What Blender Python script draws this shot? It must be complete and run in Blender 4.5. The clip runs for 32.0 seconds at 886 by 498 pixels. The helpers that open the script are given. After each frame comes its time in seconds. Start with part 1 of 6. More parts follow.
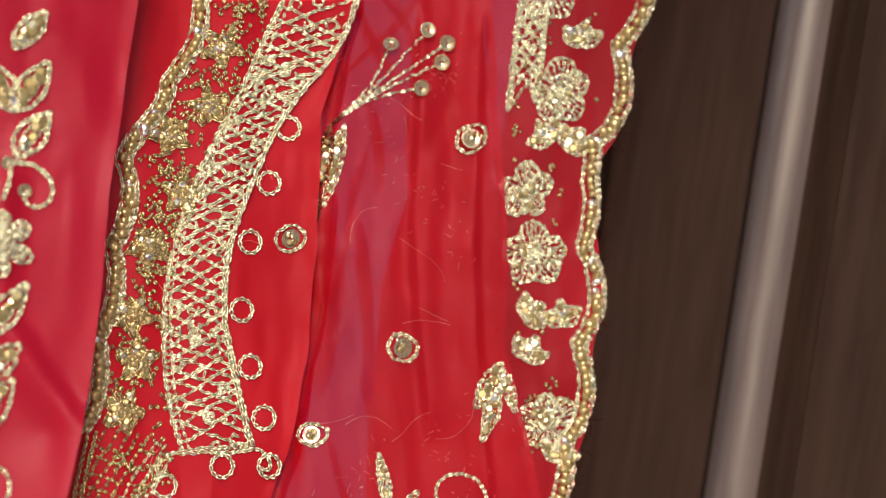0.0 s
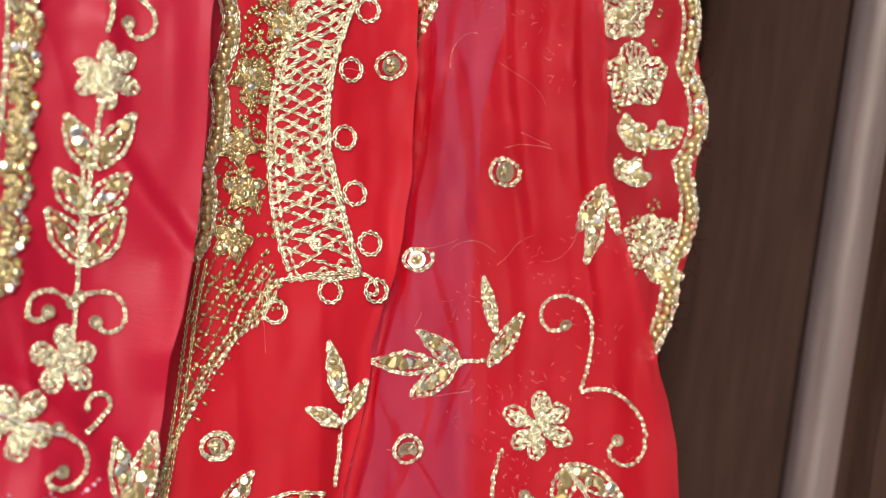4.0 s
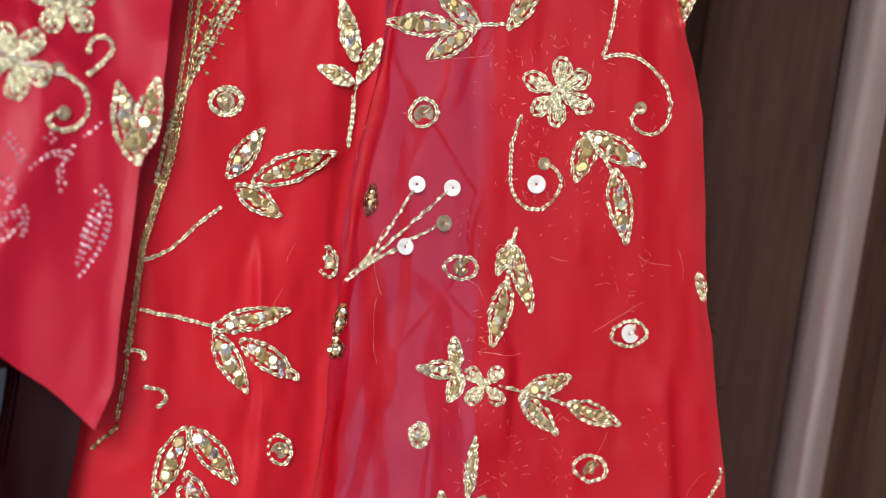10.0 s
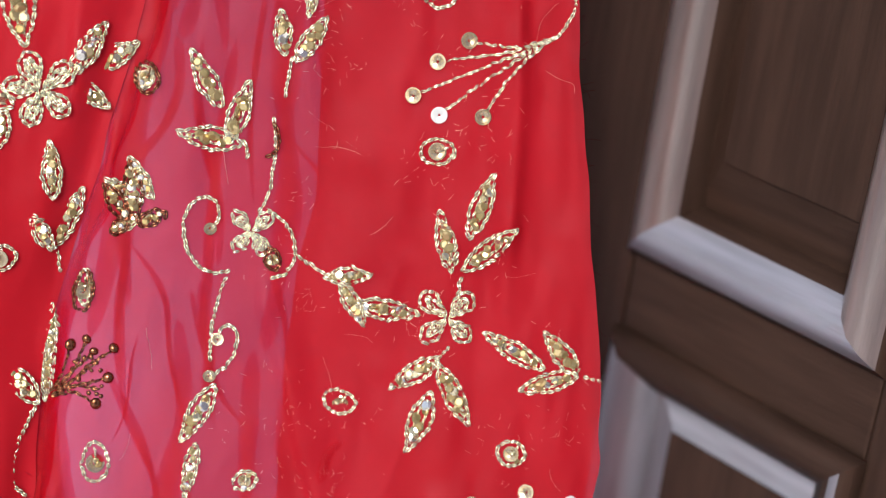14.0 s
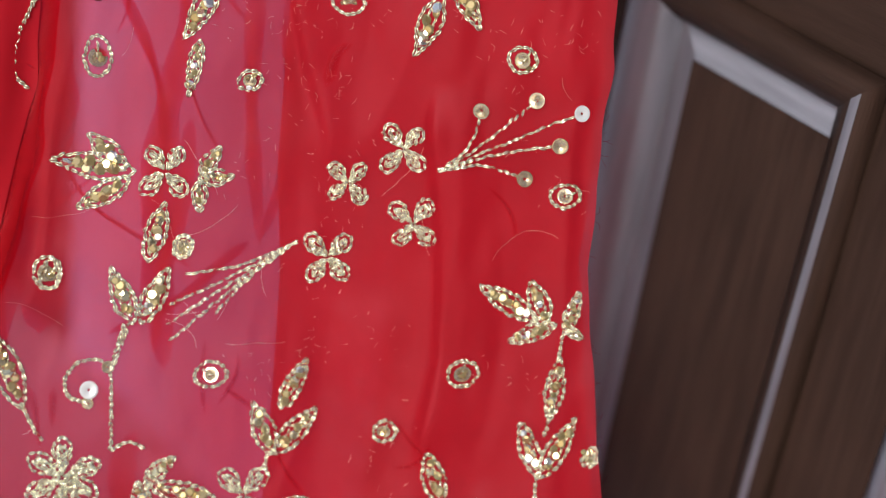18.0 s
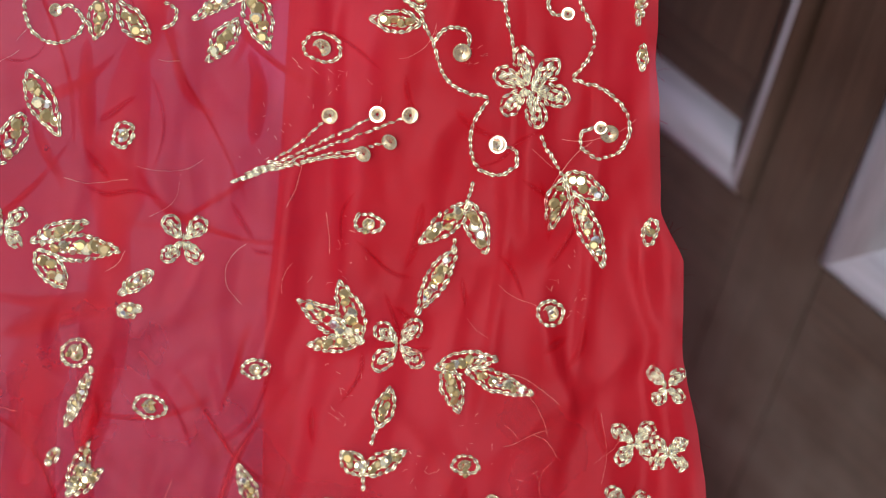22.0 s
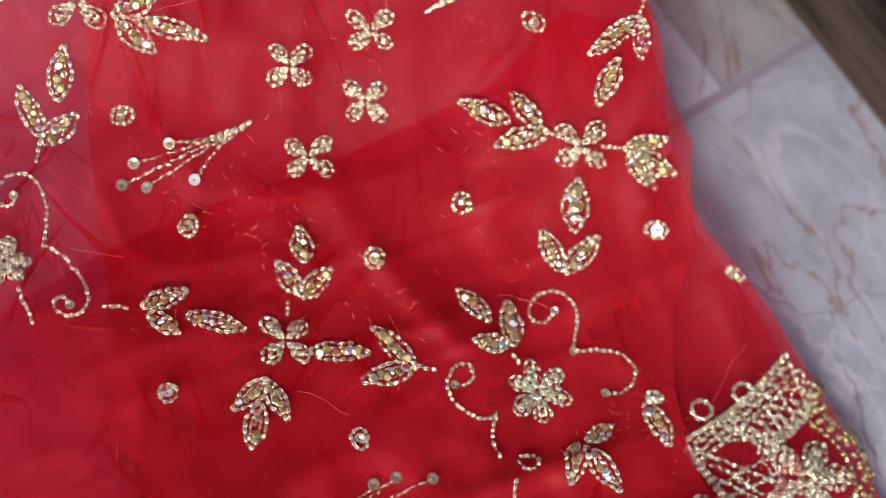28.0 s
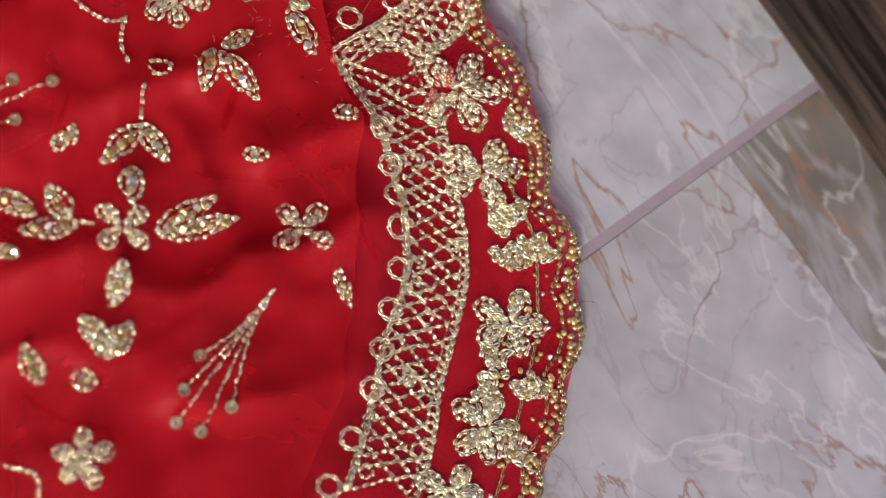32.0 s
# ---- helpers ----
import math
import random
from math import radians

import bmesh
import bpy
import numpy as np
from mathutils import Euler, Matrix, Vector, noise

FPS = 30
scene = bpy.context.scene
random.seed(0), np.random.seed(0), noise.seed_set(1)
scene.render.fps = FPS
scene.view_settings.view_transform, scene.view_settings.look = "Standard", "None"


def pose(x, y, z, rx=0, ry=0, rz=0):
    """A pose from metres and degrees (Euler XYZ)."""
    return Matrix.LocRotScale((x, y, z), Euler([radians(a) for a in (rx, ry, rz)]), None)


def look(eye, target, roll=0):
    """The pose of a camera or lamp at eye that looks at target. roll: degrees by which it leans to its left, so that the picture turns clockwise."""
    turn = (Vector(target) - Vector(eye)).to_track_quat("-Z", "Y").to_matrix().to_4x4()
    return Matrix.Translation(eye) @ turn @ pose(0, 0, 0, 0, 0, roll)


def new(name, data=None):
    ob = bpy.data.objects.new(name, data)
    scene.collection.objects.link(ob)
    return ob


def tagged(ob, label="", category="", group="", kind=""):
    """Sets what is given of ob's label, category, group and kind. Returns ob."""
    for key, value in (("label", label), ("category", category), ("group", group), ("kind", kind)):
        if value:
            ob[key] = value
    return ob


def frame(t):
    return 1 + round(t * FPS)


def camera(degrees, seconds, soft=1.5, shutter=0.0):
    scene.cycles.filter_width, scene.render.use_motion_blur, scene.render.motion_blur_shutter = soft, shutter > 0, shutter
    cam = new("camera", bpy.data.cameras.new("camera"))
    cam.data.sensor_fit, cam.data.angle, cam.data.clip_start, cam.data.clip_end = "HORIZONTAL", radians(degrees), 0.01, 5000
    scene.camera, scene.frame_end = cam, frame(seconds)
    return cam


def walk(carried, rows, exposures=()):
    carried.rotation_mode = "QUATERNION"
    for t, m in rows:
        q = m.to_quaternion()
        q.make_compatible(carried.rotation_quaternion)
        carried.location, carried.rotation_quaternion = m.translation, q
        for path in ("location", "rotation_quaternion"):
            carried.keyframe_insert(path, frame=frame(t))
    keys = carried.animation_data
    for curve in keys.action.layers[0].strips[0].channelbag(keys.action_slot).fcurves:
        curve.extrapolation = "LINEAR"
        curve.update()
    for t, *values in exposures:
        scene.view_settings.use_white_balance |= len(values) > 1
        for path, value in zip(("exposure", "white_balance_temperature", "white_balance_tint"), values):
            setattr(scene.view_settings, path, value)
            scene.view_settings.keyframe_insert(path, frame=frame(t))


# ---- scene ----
FOV = 28.0
cam = camera(FOV, 32.0, soft=1.0)
cam.data.dof.use_dof = True
cam.data.dof.focus_distance = 0.95
cam.data.dof.aperture_fstop = 3.0


def aim(x, y, z, yaw, pitch, roll):
    """Pose from place, heading (to the left of +y), pitch (up) and roll in degrees."""
    return Matrix.Translation((x, y, z)) @ Euler((radians(90 + pitch), 0, radians(yaw))).to_matrix().to_4x4() @ pose(0, 0, 0, 0, 0, roll)


PATH = [
    (0.0, 0.3052, -0.9779, 1.4359, 35.26, -3.58, 8.11),
    (0.5, 0.3173, -0.9710, 1.4316, 35.44, -3.68, 8.25),
    (1.0, 0.3336, -0.9565, 1.4322, 36.02, -4.71, 8.37),
    (1.5, 0.3538, -0.9401, 1.4282, 36.66, -7.16, 8.57),
    (2.0, 0.3634, -0.9281, 1.4225, 36.85, -9.22, 8.75),
    (2.5, 0.3587, -0.9335, 1.4194, 36.18, -9.79, 8.81),
    (3.0, 0.3396, -0.9472, 1.4186, 36.77, -9.77, 7.86),
    (3.5, 0.3251, -0.9653, 1.4226, 37.45, -9.44, 7.00),
    (4.0, 0.3071, -0.9852, 1.4220, 37.65, -8.75, 6.55),
    (4.5, 0.3113, -0.9819, 1.4190, 38.92, -9.06, 6.09),
    (6.5, 0.2967, -0.9946, 1.3796, 40.93, -10.17, 5.74),
    (7.0, 0.2967, -1.0000, 1.3681, 41.38, -11.07, 5.63),
    (7.5, 0.2983, -1.0016, 1.3581, 41.67, -11.51, 5.54),
    (8.0, 0.2966, -1.0065, 1.3535, 41.59, -12.31, 5.89),
    (8.5, 0.3080, -0.9929, 1.3458, 41.50, -13.00, 5.88),
    (9.0, 0.3288, -0.9725, 1.3375, 41.21, -13.37, 6.15),
    (9.5, 0.3484, -0.9520, 1.3317, 41.34, -13.66, 6.25),
    (10.0, 0.3665, -0.9316, 1.3313, 41.79, -14.36, 6.28),
    (10.5, 0.3858, -0.9070, 1.3285, 42.59, -14.82, 6.24),
    (11.0, 0.4109, -0.8755, 1.3305, 43.71, -15.53, 6.35),
    (11.5, 0.4285, -0.8552, 1.3267, 44.42, -16.70, 6.58),
    (12.0, 0.4580, -0.8280, 1.2884, 45.72, -17.90, 6.56),
    (12.5, 0.4728, -0.8177, 1.2663, 46.10, -18.34, 6.61),
    (13.0, 0.4844, -0.8083, 1.2472, 46.33, -19.87, 7.00),
    (13.5, 0.4835, -0.8094, 1.2388, 45.72, -21.26, 7.25),
    (14.0, 0.4982, -0.8046, 1.2197, 46.07, -22.70, 7.57),
    (14.5, 0.5098, -0.7968, 1.2038, 46.57, -23.81, 7.50),
    (16.5, 0.5174, -0.7885, 1.1810, 45.91, -27.91, 8.68),
    (17.0, 0.5245, -0.7863, 1.1742, 46.25, -28.92, 8.83),
    (17.5, 0.5244, -0.7920, 1.1596, 46.08, -29.91, 9.02),
    (18.0, 0.5282, -0.7870, 1.1457, 46.61, -31.18, 8.88),
    (18.5, 0.5325, -0.7911, 1.1298, 46.88, -32.19, 9.03),
    (19.0, 0.5325, -0.8018, 1.1158, 46.30, -33.10, 9.62),
    (19.5, 0.5423, -0.8055, 1.0949, 46.44, -33.30, 9.76),
    (20.0, 0.5416, -0.7978, 1.0850, 46.61, -34.53, 9.89),
    (20.5, 0.5477, -0.8011, 1.0554, 46.20, -35.93, 10.33),
    (21.0, 0.5452, -0.8048, 1.0320, 45.50, -37.18, 10.98),
    (21.5, 0.5444, -0.8057, 1.0205, 44.87, -39.03, 11.56),
    (22.0, 0.5502, -0.8053, 0.9999, 44.52, -40.78, 12.27),
    (22.5, 0.5550, -0.7996, 0.9918, 44.54, -42.61, 12.54),
    (23.0, 0.5573, -0.7903, 0.9867, 44.52, -45.06, 13.02),
    (23.5, 0.5633, -0.7841, 0.9824, 44.63, -47.02, 13.19),
    (24.0, 0.5592, -0.7817, 0.9709, 43.80, -48.91, 14.02),
    (24.5, 0.5183, -0.7697, 0.9849, 40.88, -53.11, 16.59),
    (25.0, 0.5105, -0.7707, 0.9770, 39.07, -55.32, 18.51),
    (25.5, 0.5125, -0.7657, 0.9709, 38.46, -57.09, 19.51),
    (26.0, 0.4998, -0.7526, 0.9691, 35.60, -61.44, 22.27),
    (26.5, 0.4675, -0.7615, 0.9702, 28.84, -64.36, 28.48),
    (28.5, 0.5831, -0.7404, 0.9150, 24.80, -65.32, 31.56),
    (29.0, 0.6005, -0.7281, 0.9042, 21.71, -65.78, 34.44),
    (29.5, 0.6148, -0.7110, 0.9046, 18.84, -65.97, 37.11),
    (30.0, 0.6308, -0.7007, 0.9043, 16.03, -66.72, 39.68),
    (30.5, 0.6404, -0.6901, 0.9049, 12.70, -67.34, 42.95),
    (31.0, 0.6565, -0.6760, 0.9088, 9.17, -68.04, 46.22),
    (31.5, 0.6632, -0.6691, 0.9068, 6.21, -68.33, 48.99),
    (32.0, 0.6770, -0.6730, 0.8988, 4.26, -68.63, 50.75),
]
walk(cam, [(r[0], aim(*r[1:])) for r in PATH], [(0, -0.12, 6900, 10), (1, -0.05, 6850, 10), (2, 0.14, 6700, 10), (3, 0.15, 6600, 10), (4, 0.09, 6450, 10), (7, 0.04, 6250, 10), (10, -0.02, 6050, 10), (11.5, -0.01, 6000, 10), (13, 0.10, 5950, 10), (17, -0.34, 6000, 10), (18.5, -0.22, 5980, 10), (20, -0.19, 5980, 10), (24, -0.20, 5850, 10), (26.5, -0.11, 5850, 10), (29, 0.10, 6300, 10), (32, 0.12, 6800, 10)])

# ---- light: open porch, bright overcast day ----
world = bpy.data.worlds.new("sky")
scene.world = world
world.use_nodes = True
wn = world.node_tree.nodes
sky = wn.new("ShaderNodeTexSky")
sky.sky_type, sky.sun_disc = "NISHITA", False
sky.sun_elevation, sky.sun_rotation = radians(34), radians(146)
sky.air_density, sky.dust_density = 1.0, 3.0
world.node_tree.links.new(sky.outputs[0], wn["Background"].inputs[0])
wn["Background"].inputs[1].default_value = 0.135
sun = new("sun", bpy.data.lights.new("sun", "SUN"))
sun.data.energy, sun.data.angle, sun.data.color = 2.3, radians(18), (1.0, 0.96, 0.92)
sun.matrix_world = look((0.66, -1.0, 0.82), (0, 0, 0))


# ---- materials ----
def material(name, base, rough=0.6, metal=0.0, vary=0.12, scale=20.0, bump=0.0, bump_scale=200.0, spec=0.5, coat=0.0, stretch=(1, 1, 1)):
    m = bpy.data.materials.new(name)
    m.use_nodes = True
    n, l = m.node_tree.nodes, m.node_tree.links
    b = n["Principled BSDF"]
    b.inputs["Roughness"].default_value, b.inputs["Metallic"].default_value = rough, metal
    b.inputs["Specular IOR Level"].default_value = spec
    b.inputs["Coat Weight"].default_value = coat
    tc, mp, nz = n.new("ShaderNodeTexCoord"), n.new("ShaderNodeMapping"), n.new("ShaderNodeTexNoise")
    mp.inputs["Scale"].default_value = stretch
    nz.inputs["Scale"].default_value, nz.inputs["Detail"].default_value = scale, 6
    mix = n.new("ShaderNodeMix")
    mix.data_type = "RGBA"
    lo = [c * (1 - vary) for c in base]
    hi = [min(1, c * (1 + vary)) for c in base]
    mix.inputs[6].default_value, mix.inputs[7].default_value = (*lo, 1), (*hi, 1)
    l.new(tc.outputs["Object"], mp.inputs[0])
    l.new(mp.outputs[0], nz.inputs[0])
    l.new(nz.outputs[0], mix.inputs[0])
    l.new(mix.outputs[2], b.inputs["Base Color"])
    if bump:
        n2, bp = n.new("ShaderNodeTexNoise"), n.new("ShaderNodeBump")
        n2.inputs["Scale"].default_value, n2.inputs["Detail"].default_value = bump_scale, 4
        bp.inputs["Strength"].default_value, bp.inputs["Distance"].default_value = bump, 0.002
        l.new(mp.outputs[0], n2.inputs[0])
        l.new(n2.outputs[0], bp.inputs["Height"])
        l.new(bp.outputs[0], b.inputs["Normal"])
    return m


def cloth_material(name, base, cover, through_tint, gloss=0.12, shine=0.42, uneven=0.1, soft=False, weave=0.12, thin_low=0.0, grain=None):
    """Sheer woven chiffon: part clear, part lit from both sides, with a fine weave."""
    m = bpy.data.materials.new(name)
    m.use_nodes = True
    n, l = m.node_tree.nodes, m.node_tree.links
    n.remove(n["Principled BSDF"])
    out = n["Material Output"]
    tc, nz, big = n.new("ShaderNodeTexCoord"), n.new("ShaderNodeTexNoise"), n.new("ShaderNodeTexNoise")
    nz.inputs["Scale"].default_value, nz.inputs["Detail"].default_value = 900, 2
    big.inputs["Scale"].default_value, big.inputs["Detail"].default_value = 14, 5
    if grain:
        slub = n.new("ShaderNodeMapping")
        slub.inputs["Scale"].default_value = grain
        nz.inputs["Scale"].default_value = 1
        l.new(tc.outputs["Object"], slub.inputs[0])
        l.new(slub.outputs[0], nz.inputs[0])
    else:
        l.new(tc.outputs["Object"], nz.inputs[0])
    l.new(tc.outputs["Object"], big.inputs[0])
    mix = n.new("ShaderNodeMix")
    mix.data_type = "RGBA"
    mix.inputs[6].default_value = (base[0] * 0.82, base[1] * 0.8, base[2] * 0.8, 1)
    mix.inputs[7].default_value = (min(1, base[0] * 1.12), base[1] * 1.3, base[2] * 1.3, 1)
    l.new(big.outputs[0], mix.inputs[0])
    bp = n.new("ShaderNodeBump")
    bp.inputs["Strength"].default_value, bp.inputs["Distance"].default_value = weave, 0.0005
    l.new(nz.outputs[0], bp.inputs["Height"])
    di, tr, gl, tp = n.new("ShaderNodeBsdfDiffuse"), n.new("ShaderNodeBsdfTranslucent"), n.new("ShaderNodeBsdfGlossy"), n.new("ShaderNodeBsdfTransparent")
    gl.inputs["Roughness"].default_value, gl.inputs["Color"].default_value = shine, (1, 0.70, 0.76, 1)
    tp.inputs["Color"].default_value = (*through_tint, 1)
    for s in (di, tr):
        l.new(mix.outputs[2], s.inputs["Color"])
        l.new(bp.outputs[0], s.inputs["Normal"])
    l.new(bp.outputs[0], gl.inputs["Normal"])
    a, b, c = (n.new("ShaderNodeMixShader") for _ in range(3))
    a.inputs[0].default_value = 0.3
    l.new(di.outputs[0], a.inputs[1])
    l.new(tr.outputs[0], a.inputs[2])
    b.inputs[0].default_value = gloss
    l.new(a.outputs[0], b.inputs[1])
    l.new(gl.outputs[0], b.inputs[2])
    patch, thick = n.new("ShaderNodeTexNoise"), n.new("ShaderNodeMapRange")
    patch.inputs["Scale"].default_value, patch.inputs["Detail"].default_value, patch.inputs["Distortion"].default_value = 11, 5, 0.6
    l.new(tc.outputs["Object"], patch.inputs[0])
    thick.inputs[1].default_value, thick.inputs[2].default_value = 0.3, 0.7
    thick.inputs[3].default_value, thick.inputs[4].default_value = cover - uneven, min(1, cover + uneven)
    l.new(patch.outputs[0], thick.inputs[0])
    # Less cover towards the floor: sheerer cloth, and shade put in as transparency.
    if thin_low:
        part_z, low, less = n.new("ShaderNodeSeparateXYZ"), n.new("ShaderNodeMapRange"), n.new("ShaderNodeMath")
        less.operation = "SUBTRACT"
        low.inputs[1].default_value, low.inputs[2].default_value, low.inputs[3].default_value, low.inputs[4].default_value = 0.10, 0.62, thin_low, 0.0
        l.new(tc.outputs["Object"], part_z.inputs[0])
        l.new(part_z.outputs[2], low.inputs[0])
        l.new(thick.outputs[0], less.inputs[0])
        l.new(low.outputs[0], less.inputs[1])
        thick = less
    if soft:
        sep, wave, mul = n.new("ShaderNodeSeparateXYZ"), n.new("ShaderNodeMath"), n.new("ShaderNodeMath")
        wave.operation, mul.operation = "SINE", "MULTIPLY"
        half = n.new("ShaderNodeMath")
        half.operation = "MULTIPLY"
        half.inputs[1].default_value = math.pi
        l.new(tc.outputs["UV"], sep.inputs[0])
        l.new(sep.outputs[0], half.inputs[0])
        l.new(half.outputs[0], wave.inputs[0])
        l.new(wave.outputs[0], mul.inputs[0])
        l.new(thick.outputs[0], mul.inputs[1])
        along, half2, mul2 = n.new("ShaderNodeMath"), n.new("ShaderNodeMath"), n.new("ShaderNodeMath")
        along.operation, half2.operation, mul2.operation = "SINE", "MULTIPLY", "MULTIPLY"
        half2.inputs[1].default_value = math.pi
        l.new(sep.outputs[1], half2.inputs[0])
        l.new(half2.outputs[0], along.inputs[0])
        l.new(along.outputs[0], mul2.inputs[0])
        l.new(mul.outputs[0], mul2.inputs[1])
        l.new(mul2.outputs[0], c.inputs[0])
    else:
        l.new(thick.outputs[0], c.inputs[0])
    l.new(tp.outputs[0], c.inputs[1])
    l.new(b.outputs[0], c.inputs[2])
    l.new(c.outputs[0], out.inputs[0])
    return m


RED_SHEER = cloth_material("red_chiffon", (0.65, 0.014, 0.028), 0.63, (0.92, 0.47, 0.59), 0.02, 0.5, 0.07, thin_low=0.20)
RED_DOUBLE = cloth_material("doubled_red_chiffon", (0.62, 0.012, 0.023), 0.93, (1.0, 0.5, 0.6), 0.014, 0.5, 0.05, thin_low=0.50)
RED_THIN = cloth_material("thin_red_chiffon", (0.62, 0.012, 0.022), 0.52, (1.0, 0.62, 0.74), 0.02, 0.5, 0.28, True)
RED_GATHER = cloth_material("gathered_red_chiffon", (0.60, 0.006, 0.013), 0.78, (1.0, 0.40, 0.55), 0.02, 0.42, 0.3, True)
# Darker red that paints the shade of fine creases.
RED_CREASE_SHADE = cloth_material("crease_shade_chiffon", (0.50, 0.005, 0.012), 0.30, (1.0, 0.75, 0.8), 0.02, 0.42, 0.15, True)
RED_SATIN = cloth_material("red_satin", (0.55, 0.010, 0.036), 0.985, (1, 0.3, 0.3), 0.022, 0.4, 0.0, False, 0.3, grain=(120, 120, 1900))
RED_BACK = cloth_material("pink_reverse_stitch", (0.80, 0.36, 0.50), 1.0, (1, 1, 1), 0.6, 0.2, 0.0)
# Near-black red: the shade inside the tunic is put into the colour.
RED_LINING_SHADE = cloth_material("shaded_red_lining", (0.008, 0.0006, 0.001), 0.99, (1, 0.3, 0.3), 0.01, 0.5, 0.0)
GOLD = material("gold_thread", (0.95, 0.845, 0.555), 0.23, 0.76, 0.35, 260)
GOLD_DARK = material("antique_gold_thread", (0.54, 0.44, 0.23), 0.2, 0.82, 0.4, 200)
BEAD = material("amber_glass_bead", (0.54, 0.41, 0.17), 0.14, 0.6, 0.4, 160, coat=0.9)
BEAD_SILVER = material("silver_lined_bead", (0.98, 0.96, 0.90), 0.12, 0.85, 0.03, 120, coat=0.6)
CUT_AMBER = material("amber_cut_sequin", (0.58, 0.46, 0.21), 0.16, 0.7, 0.4, 300, coat=0.5)
CUT_PALE = material("pale_gold_cut_sequin", (0.84, 0.74, 0.48), 0.13, 0.85, 0.25, 300)
CUT_SILVER = material("silver_cut_sequin", (0.98, 0.94, 0.84), 0.1, 0.9, 0.05, 300)
SEQUIN_WHITE = material("white_pearl_sequin", (0.76, 0.76, 0.73), 0.25, 0.15, 0.05, 160)
TINSEL = material("copper_filament", (1.0, 0.58, 0.42), 0.35, 0.6, 0.2, 90)
# Dark blue-grey: the shade behind the tunic is put into this plaster's colour.
WALL_SHADED = material("shaded_blue_plaster", (0.026, 0.028, 0.042), 0.7, 0, 0.1, 6, 0.2, 60)
# Warm tone chosen for what the unseen side wall reflects.
WALL_REFLECTOR = material("warm_reflector_plaster", (0.50, 0.40, 0.31), 0.85, 0, 0.08, 6, 0.25, 60)
# Gold thread darkened in colour, as if dimmed by chiffon over it.
DIMMED_GOLD = material("veil_dimmed_gold_thread", (0.30, 0.12, 0.06), 0.22, 0.9, 0.4, 200)
WALL = material("blue_grey_plaster", (0.52, 0.53, 0.76), 0.85, 0, 0.08, 6, 0.25, 60)


def thin_sequin(name, base, cover):
    m = material(name, base, 0.16, 0.6, 0.3, 160)
    n, l = m.node_tree.nodes, m.node_tree.links
    tp, mx = n.new("ShaderNodeBsdfTransparent"), n.new("ShaderNodeMixShader")
    tp.inputs[0].default_value = (1, 0.86, 0.66, 1)
    mx.inputs[0].default_value = cover
    l.new(tp.outputs[0], mx.inputs[1])
    l.new(n["Principled BSDF"].outputs[0], mx.inputs[2])
    l.new(mx.outputs[0], n["Material Output"].inputs[0])
    return m


SEQUIN = thin_sequin("clear_gold_sequin", (0.58, 0.50, 0.34), 0.72)
GROUT = material("mauve_grout", (0.31, 0.26, 0.30), 0.8, 0, 0.15, 60, 0.2, 200)
GROUND = material("dry_ground", (0.25, 0.22, 0.18), 0.9, 0, 0.25, 3, 0.3, 40)


def wood_material(name, base, rough, stretch, gloss=0.03, low_grey=0.6, vary=0.2):
    m = material(name, base, rough, 0, vary, 9, 0.3, 60, 0.12 + 0.4 * gloss, gloss, stretch)
    m.node_tree.nodes["Principled BSDF"].inputs["Coat Roughness"].default_value = 0.3
    m.node_tree.nodes["Principled BSDF"].inputs["Coat IOR"].default_value = 2.0
    n, l = m.node_tree.nodes, m.node_tree.links
    b = n["Principled BSDF"]
    mix = b.inputs["Base Color"].links[0].from_node
    grain = mix.inputs[0].links[0].from_socket
    sharp = n.new("ShaderNodeMapRange")
    sharp.inputs[1].default_value, sharp.inputs[2].default_value = 0.36, 0.64
    l.new(grain, sharp.inputs[0])
    l.new(sharp.outputs[0], mix.inputs[0])
    # Mottled grey is mixed in more strongly towards the floor.
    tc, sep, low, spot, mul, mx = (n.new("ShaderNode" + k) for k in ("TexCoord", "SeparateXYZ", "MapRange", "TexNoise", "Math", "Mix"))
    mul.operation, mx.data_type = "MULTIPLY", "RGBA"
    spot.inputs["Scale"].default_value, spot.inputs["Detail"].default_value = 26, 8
    low.inputs[1].default_value, low.inputs[2].default_value, low.inputs[3].default_value, low.inputs[4].default_value = 0.1, 0.42, low_grey, 0.0
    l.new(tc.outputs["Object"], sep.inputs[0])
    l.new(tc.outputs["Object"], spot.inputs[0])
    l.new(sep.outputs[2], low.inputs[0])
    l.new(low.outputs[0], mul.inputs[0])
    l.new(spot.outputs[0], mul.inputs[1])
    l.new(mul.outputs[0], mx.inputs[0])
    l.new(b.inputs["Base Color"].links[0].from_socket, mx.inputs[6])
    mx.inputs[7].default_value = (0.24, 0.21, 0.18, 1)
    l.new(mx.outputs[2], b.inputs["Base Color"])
    return m


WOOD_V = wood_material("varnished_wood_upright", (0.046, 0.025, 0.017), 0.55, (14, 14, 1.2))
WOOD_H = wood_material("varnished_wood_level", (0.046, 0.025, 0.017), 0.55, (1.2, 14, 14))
# Lighter wood copies: reflected sky light on the mouldings is put into their colour.
MOULD_LIT_V = wood_material("lit_glossy_moulding_upright", (0.165, 0.121, 0.110), 0.35, (14, 14, 1.2), 0.85)
MOULD_LIT_LOW = wood_material("lit_low_moulding_upright", (0.17, 0.165, 0.185), 0.35, (14, 14, 1.2), 1.0)
MOULD_LIT_H = wood_material("lit_glossy_moulding_level", (0.29, 0.295, 0.335), 0.35, (1.2, 14, 14), 1.0)
